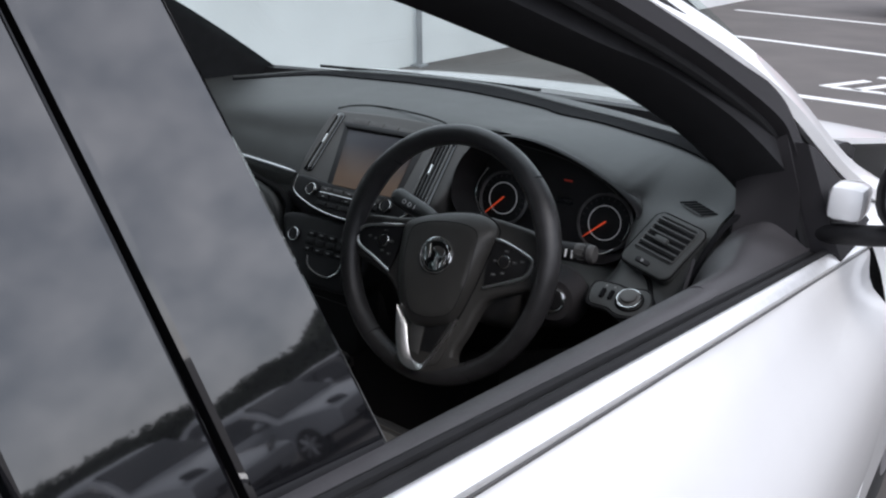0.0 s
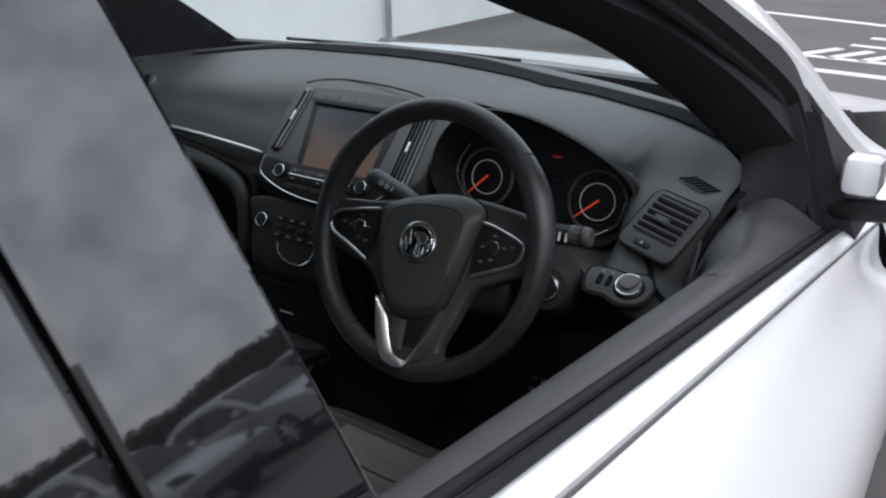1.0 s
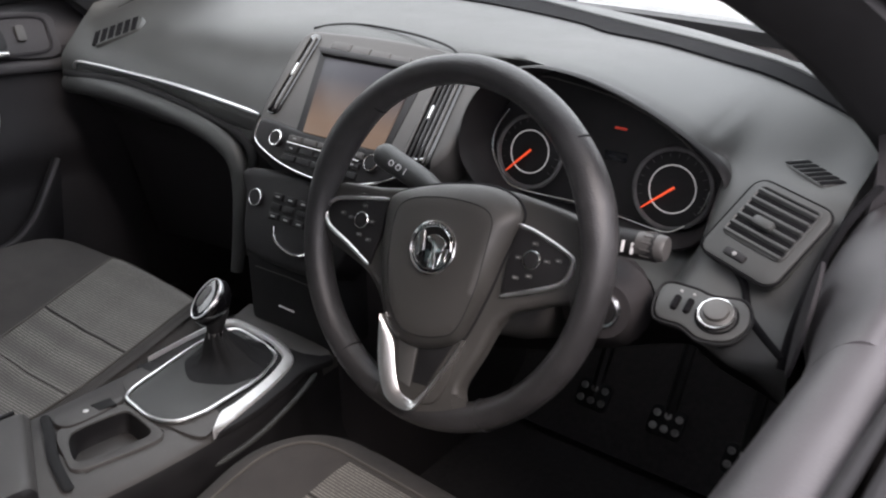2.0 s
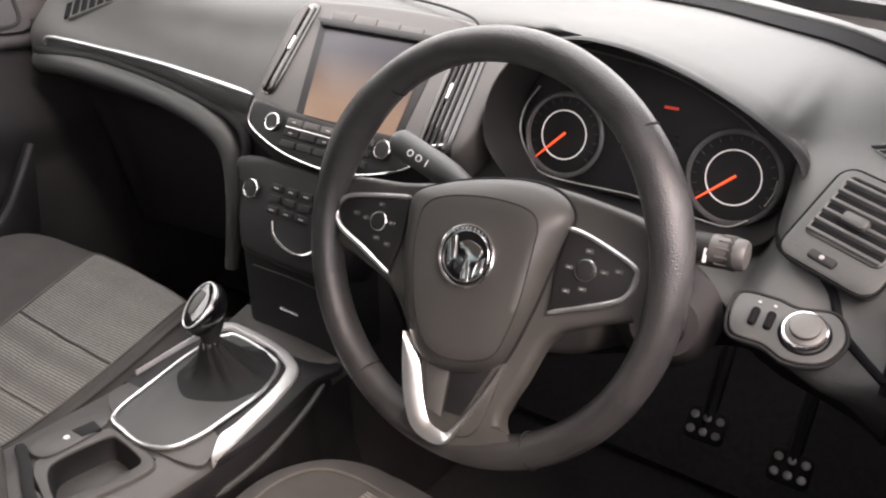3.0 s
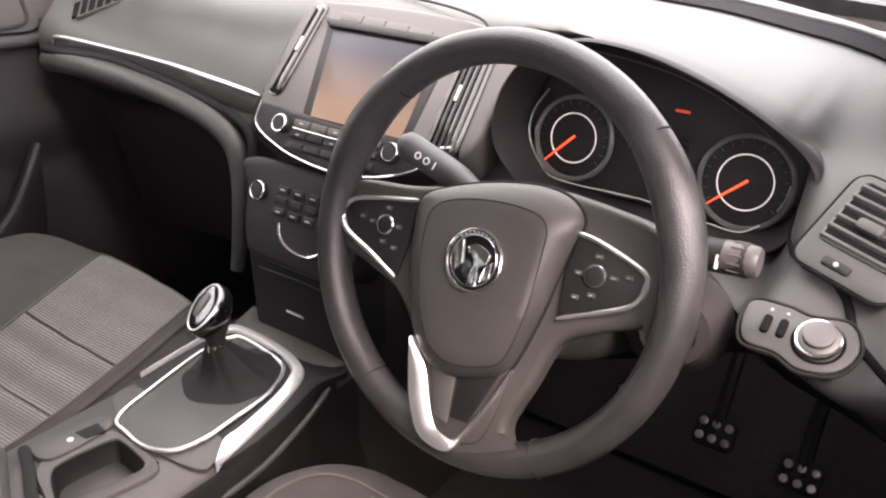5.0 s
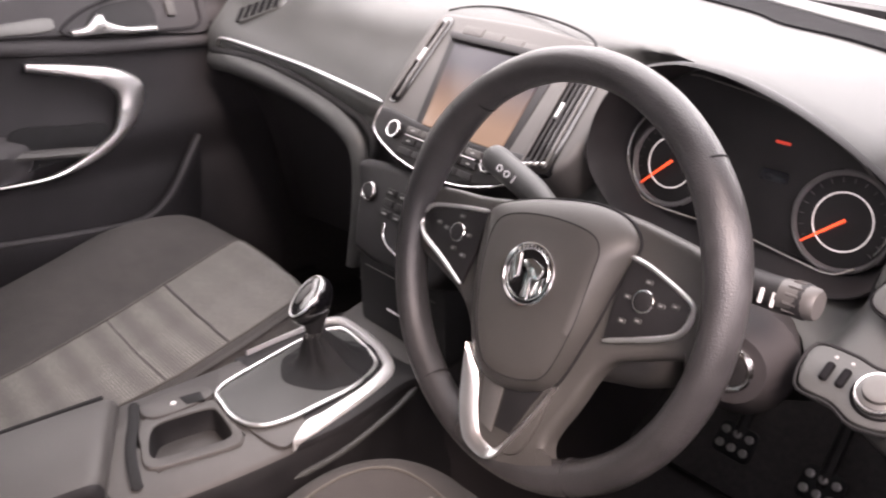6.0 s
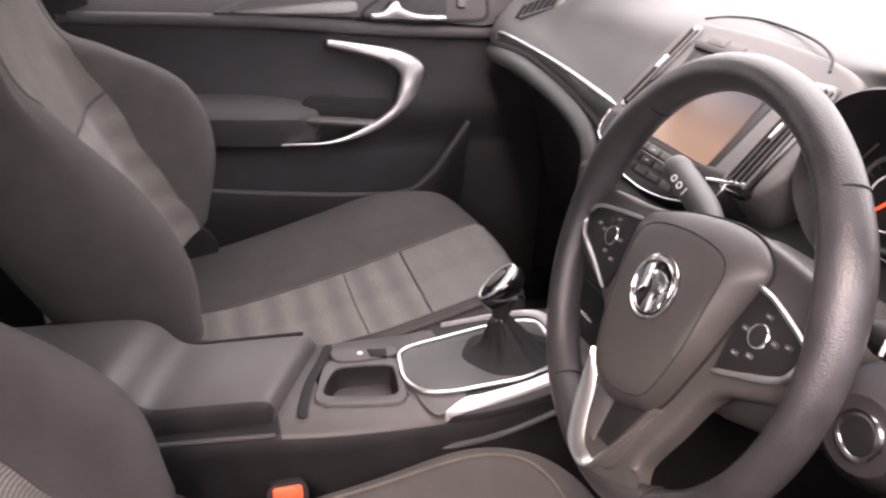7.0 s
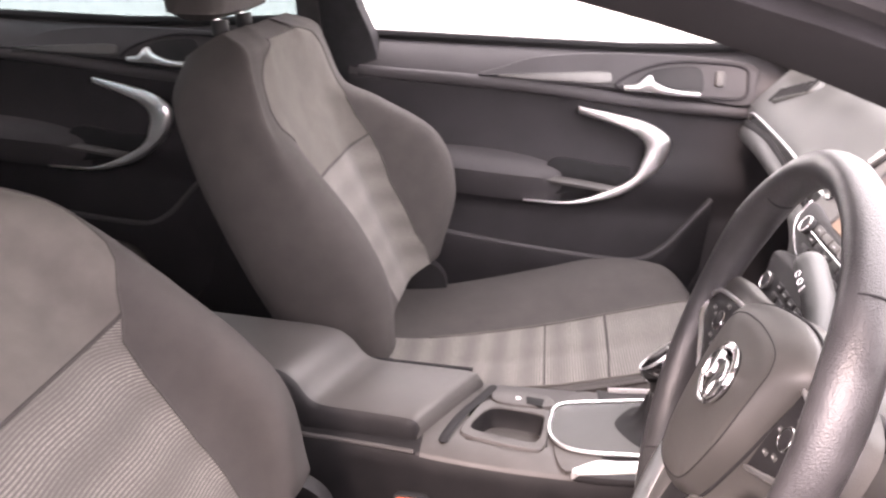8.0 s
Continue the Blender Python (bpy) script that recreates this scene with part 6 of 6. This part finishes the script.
part("knob_badge", slab(spl([(-0.010, -0.012), (-0.011, 0.004), (-0.004, 0.016), (0.003, 0.012), (0.002, -0.004), (-0.003, -0.016)], 26, True), 0.002, KN @ Matrix.Translation((0, 0, 0.0135)), 0.0006), M_SATIN, gear, "satin badge on the knob")


# ---- seats ----
def seat(name, label, cx, dy, cushion, shell, left_edge, right_edge, lean=0.0, back=0.0, near=1.0, plain=18, bow=0.0, front=33, piping=((6, 24), (29, 24), (31, 25), (33, 28), (33, 31.5))):
    m = CAR @ Matrix.Translation((cx, dy, 0))
    st = thing(name, label, "car seat", group="front seats", m=m)
    # cushion: inner panel with a bolster each side
    def cush_row(y, zc, hl, hr, il, ir, wl, wr, drop):
        return [(wl, y, drop), (wl - 0.010, y, 0.5 * zc + 0.5 * drop), (wl - 0.006, y, zc + hl - 0.03), (wl + 0.014, y, zc + hl - 0.006), (wl * 0.65 + il * 0.35, y, zc + hl), (wl * 0.35 + il * 0.65, y, zc + hl * 0.72), (il, y, zc + 0.003),
                (il * 0.66 + ir * 0.34, y, zc - 0.001), (il * 0.5 + ir * 0.5, y, zc - 0.003), (il * 0.34 + ir * 0.66, y, zc - 0.001), (ir, y, zc + 0.003), (wr * 0.35 + ir * 0.65, y, zc + hr * 0.72), (wr * 0.65 + ir * 0.35, y, zc + hr), (wr - 0.014, y, zc + hr - 0.006), (wr + 0.006, y, zc + hr - 0.03), (wr + 0.010, y, 0.5 * zc + 0.5 * drop), (wr, y, drop)]
    ctrl = []
    for a in cushion:
        r, xc, half = cush_row(*a), (a[6] + a[7]) / 2, (a[7] - a[6]) / 2
        k = bow * max(0.0, min(1.0, (a[0] + 0.12) / 0.15))
        ctrl.append([(x, y + k * (1 - ((x - xc) / half) ** 2), z) for x, y, z in r])
    last = 40
    rows = [spl(r, 65) for r in ctrl]
    cols = [spl([r[j] for r in rows], 43) for j in range(65)]
    g = grid([[cols[j][i] for j in range(65)] for i in range(43)], cap=False)
    g.faces.ensure_lookup_table()
    for k, f in enumerate(g.faces):
        i, j = divmod(k, 64)
        f.material_index = (1 if i < 18 else 3) if 24 <= j < last and i < front else 0
    part("cushion", g, [M_SEATSIDE, M_SEATMID, M_SEATTOP, M_SEATFRONT], st, "striped cloth cushion with dark side bolsters", sharp=75)
    # piping: up one side, round the front corner, across and back
    half = spl([(i, j, 0) for i, j in piping], 40)
    loop = [(p.x, p.y) for p in half] + [(p.x, 64 - p.y) for p in reversed(half)]
    line = []
    for u, v in loop:
        i, j = int(u), int(v)
        line.append(cols[j][i].lerp(cols[j][i + 1], u - i).lerp(cols[j + 1][i].lerp(cols[j + 1][i + 1], u - i), v - j) + Vector((0, 0.0005, 0.0010)))
    part("piping", tube(line, 0.0019, 6), M_SEATTOP, st)
    for i, r in ((18, 0.0022), (13, 0.0013)):
        part("cross_seam", tube([cols[j][i] for j in range(24, last + 1, 2)], r, 6), M_SEATSIDE, st)
    # backrest
    def back_row(s, yf, z, w, hb, th):
        # s: how far up; front face at yf, bolsters hb forward of it, body th thick
        k = Vector((0, 0.86, 0.5))
        xs = [(-w + 0.02, -th), (-w - 0.005, -th * 0.55), (-w - 0.01, hb * 0.3), (-w + 0.008, hb * 0.9), (-w + 0.035, hb), (-w + 0.065, hb * 0.85), (-w + 0.10, 0.006), (-0.06, 0.0), (0, -0.004), (0.06, 0.0)]
        left = [Vector((x, yf, z)) + k * d for x, d in xs]
        right = [Vector((x, yf, z)) + k * (d * near if d > 0.006 else d) for x, d in xs]
        return left + [Vector((-p.x, p.y, p.z)) for p in right[-4::-1]]
    bctrl = [[p + Vector((0, -lean * (p.z - 0.62) - back * max(0, p.z - 0.72), 0)) for p in r] for r in (back_row(*a) for a in shell)]
    rows = [spl(r, 65) for r in bctrl]
    bcols = [spl([r[j] for r in rows], 50) for j in range(65)]
    # the centre panel's edges: columns 20 and 44 run along them, so that the seams are smooth curves
    brows = []
    for i in range(50):
        e0, e1 = (float(np.interp(i, *zip(*e))) for e in (left_edge, right_edge))
        row = []
        for j in range(65):
            u = float(np.interp(j, (0, 20, 44, 64), (0, e0, e1, 64)))
            k = min(int(u), 63)
            row.append(bcols[k][i].lerp(bcols[k + 1][i], u - k))
        brows.append(row)
    g = grid(brows, close_v=True, cap=True)
    g.faces.ensure_lookup_table()
    for k, f in enumerate(g.faces):
        i, j = divmod(k, 65)
        f.material_index = (2 if i >= plain else 1) if 20 <= j < 44 and i < 43 else 0
    part("backrest", g, [M_SEATSIDE, M_SEATBACK, M_SEATTOP], st, "striped cloth backrest with dark side bolsters", sharp=75)
    part("back_seam", tube([brows[plain][j] for j in range(20, 45, 2)], 0.0024, 6), M_SEATSIDE, st)
    part("piping", tube([brows[i][20] for i in range(3, 43)] + brows[43][20:45] + [brows[i][44] for i in range(42, 2, -1)], 0.0017, 6), M_SEATSIDE, st)
    hy = -lean * 0.47 - back * 0.37
    for s in (-1, 1):
        part("headrest_post", tube([(s * 0.055, -0.70 + hy, 1.06), (s * 0.055, -0.715 + hy, 1.16)], 0.0065, 12), M_BRIGHT, st, "chrome headrest post")
        part("post_collar", tube([(s * 0.055, -0.698 + hy, 1.075), (s * 0.055, -0.70 + hy, 1.098)], 0.014, 14), M_BLACK, st)
    hr = []
    for z, w, y0, y1 in ((1.100, 0.10, -0.70, -0.745), (1.112, 0.125, -0.675, -0.765), (1.20, 0.135, -0.665, -0.775), (1.27, 0.13, -0.675, -0.775), (1.305, 0.11, -0.69, -0.765), (1.315, 0.08, -0.71, -0.75)):
        hr.append([(a, (y0 + y1) / 2 + b + hy, z) for a, b in rrect(2 * w, abs(y1 - y0), min(0.03, abs(y1 - y0) / 2.1), 6)])
    part("headrest", grid(hr, close_v=True, cap=True), M_SEATSIDE, st, "dark cloth headrest")
    part("base", box(-0.21, 0.21, -0.45, 0.0, 0.36, 0.52, 0.02), M_BLACK, st, "black seat base")
    for s in (-1, 1):
        part("rail", box(s * 0.18 - 0.02, s * 0.18 + 0.02, -0.5, 0.06, 0.28, 0.36, 0.006), M_BLACK, st)
        part("hinge_cover", slab(circle(0.055, 28), 0.03, basis((s * 0.235, -0.43, 0.56), (0, s, 0), (0, 0, 1)), 0.008), M_BLACK, st)
    return st


DC = [(-0.50, 0.575, 0.012, 0.03, -0.115, 0.13, -0.195, 0.23, 0.42), (-0.38, 0.574, 0.016, 0.03, -0.115, 0.13, -0.203, 0.23, 0.42), (-0.20, 0.588, 0.018, 0.03, -0.115, 0.13, -0.218, 0.235, 0.42), (-0.08, 0.602, 0.014, 0.03, -0.118, 0.13, -0.233, 0.235, 0.42),
      (-0.01, 0.605, 0.010, 0.02, -0.118, 0.13, -0.214, 0.23, 0.43), (0.030, 0.597, 0.004, 0.012, -0.110, 0.13, -0.172, 0.22, 0.44), (0.052, 0.570, 0.0, 0.004, -0.10, 0.125, -0.14, 0.21, 0.45), (0.050, 0.52, 0.0, 0.0, -0.10, 0.12, -0.14, 0.2, 0.46)]
PC = [(-0.50, 0.549, 0.0, 0.005, 0.02, 0.195, -0.24, 0.228, 0.42), (-0.38, 0.555, 0.006, 0.005, 0.02, 0.195, -0.245, 0.230, 0.42), (-0.20, 0.574, 0.034, 0.004, -0.02, 0.195, -0.25, 0.232, 0.42), (-0.08, 0.601, 0.042, 0.003, -0.04, 0.19, -0.25, 0.230, 0.42),
      (0.02, 0.625, 0.022, 0.002, -0.065, 0.18, -0.243, 0.220, 0.43), (0.058, 0.621, 0.010, 0.0, -0.08, 0.165, -0.232, 0.205, 0.44), (0.078, 0.589, 0.002, 0.0, -0.08, 0.15, -0.22, 0.19, 0.45), (0.075, 0.519, 0.0, 0.0, -0.08, 0.14, -0.215, 0.18, 0.46)]
DB = ((0, -0.44, 0.61, 0.225, 0.05, 0.14), (0.15, -0.475, 0.70, 0.238, 0.105, 0.15), (0.35, -0.52, 0.80, 0.245, 0.105, 0.15), (0.55, -0.565, 0.90, 0.240, 0.08, 0.14), (0.7, -0.595, 0.96, 0.215, 0.03, 0.13), (0.85, -0.615, 1.03, 0.185, 0.012, 0.12), (0.95, -0.628, 1.07, 0.165, 0.006, 0.11), (1.0, -0.66, 1.088, 0.14, 0.0, 0.06))
PB = ((0, -0.44, 0.61, 0.225, 0.06, 0.12), (0.15, -0.475, 0.70, 0.243, 0.135, 0.12), (0.35, -0.52, 0.80, 0.258, 0.145, 0.12), (0.55, -0.565, 0.90, 0.238, 0.075, 0.13), (0.7, -0.590, 0.96, 0.212, 0.025, 0.14), (0.85, -0.608, 1.03, 0.200, 0.012, 0.145), (0.95, -0.620, 1.07, 0.185, 0.006, 0.14), (1.0, -0.66, 1.09, 0.15, 0.0, 0.08))
# panel edges by rows up the backrest: narrow at the loins, bowed out at the shoulders, closing at the top
DL = [(0, 24.5), (8, 24.3), (12, 23.5), (14, 22.8), (16, 20.5), (18, 15.5), (21, 13), (30, 13), (38, 16), (43, 22)]
PL = [(0, 21), (5, 22.5), (12, 23), (21, 22.2), (24, 21.4), (27, 19), (30, 16.5), (36, 15.5), (40, 18), (43, 24)]
PR = [(0, 31), (6, 32.5), (12, 35), (18, 37.2), (21, 39.6), (24, 43), (27, 47), (30, 48.5), (34, 48), (38, 44), (43, 36)]
seat("driver_seat", "dark cloth driver's seat with striped centre panels", 0.385, 0.0, DC, DB, DL, [(i, 64 - e) for i, e in DL], 0.30, 0.42, 1.0, 15, 0.0, 24, ((4, 15), (16, 15), (20, 15.6), (23, 17.5), (24.6, 21), (25, 26), (25, 31.5)))
seat("passenger_seat", "dark cloth passenger seat with striped centre panels", -0.36, 0.055, PC, PB, PL, PR, 0.05, 0.0, 0.5, 18, 0.035)

bench = thing("rear_bench", "dark cloth rear bench seat", "car seat")
part("cushion", surf([[(x, y, z - 0.03 * (abs(x) > 0.6)) for x in (-0.68, -0.4, 0, 0.4, 0.68)] for y, z in ((-1.02, 0.42), (-1.0, 0.56), (-1.1, 0.60), (-1.4, 0.56), (-1.5, 0.55))], 16, 20, 0.03), M_SEATSIDE, bench)
part("backrest", surf([[(x, y, z) for x in (-0.68, -0.4, 0, 0.4, 0.68)] for y, z in ((-1.42, 0.55), (-1.50, 0.75), (-1.60, 0.98), (-1.66, 1.0))], 16, 20, 0.05), M_SEATSIDE, bench)

# belt buckles
def buckle(x, y, z):
    b = thing("belt_buckle", "black seat-belt buckle with a red release button", "seat belt", group="belt buckles")
    m = basis((x, y, z), (0, 1, 0), (-0.4, 0, 0.9))
    part("stalk", tube([(x - 0.01, y - 0.04, 0.42), (x - 0.005, y - 0.01, z - 0.06)], 0.010, 8), M_BLACK, b)
    part("housing", grid([[m @ Vector((p[0], p[1], w)) for p in rrect(0.046, 0.075, 0.010, 4, 0, -0.028)] for w in (-0.024, -0.022, -0.002, 0.0)], close_v=True, cap=True), M_BLACK, b)
    part("release_button", slab(rrect(0.034, 0.018, 0.004), 0.010, m @ Matrix.Translation((0, -0.002, 0.004)), 0.002), M_ORANGE, b, "red release button")


buckle(0.150, -0.285, 0.580)

# front seat belt of the passenger, hanging by the middle pillar
belt = thing("seat_belt", "dark webbing seat belt hanging on the middle pillar", "seat belt")
part("webbing", sheet([[(-0.648 + 0.0 * k, -0.655 + 0.012 * k + w, 1.30 - 0.075 * k) for w in (-0.022, 0.022)] for k in range(9)], 0.002), M_BLACK, belt)
part("anchor", slab(rrect(0.05, 0.07, 0.012), 0.012, basis((-0.652, -0.655, 1.30), (0, 1, 0), (0.1, 0, 1)), 0.004), M_DASHLOW, belt)
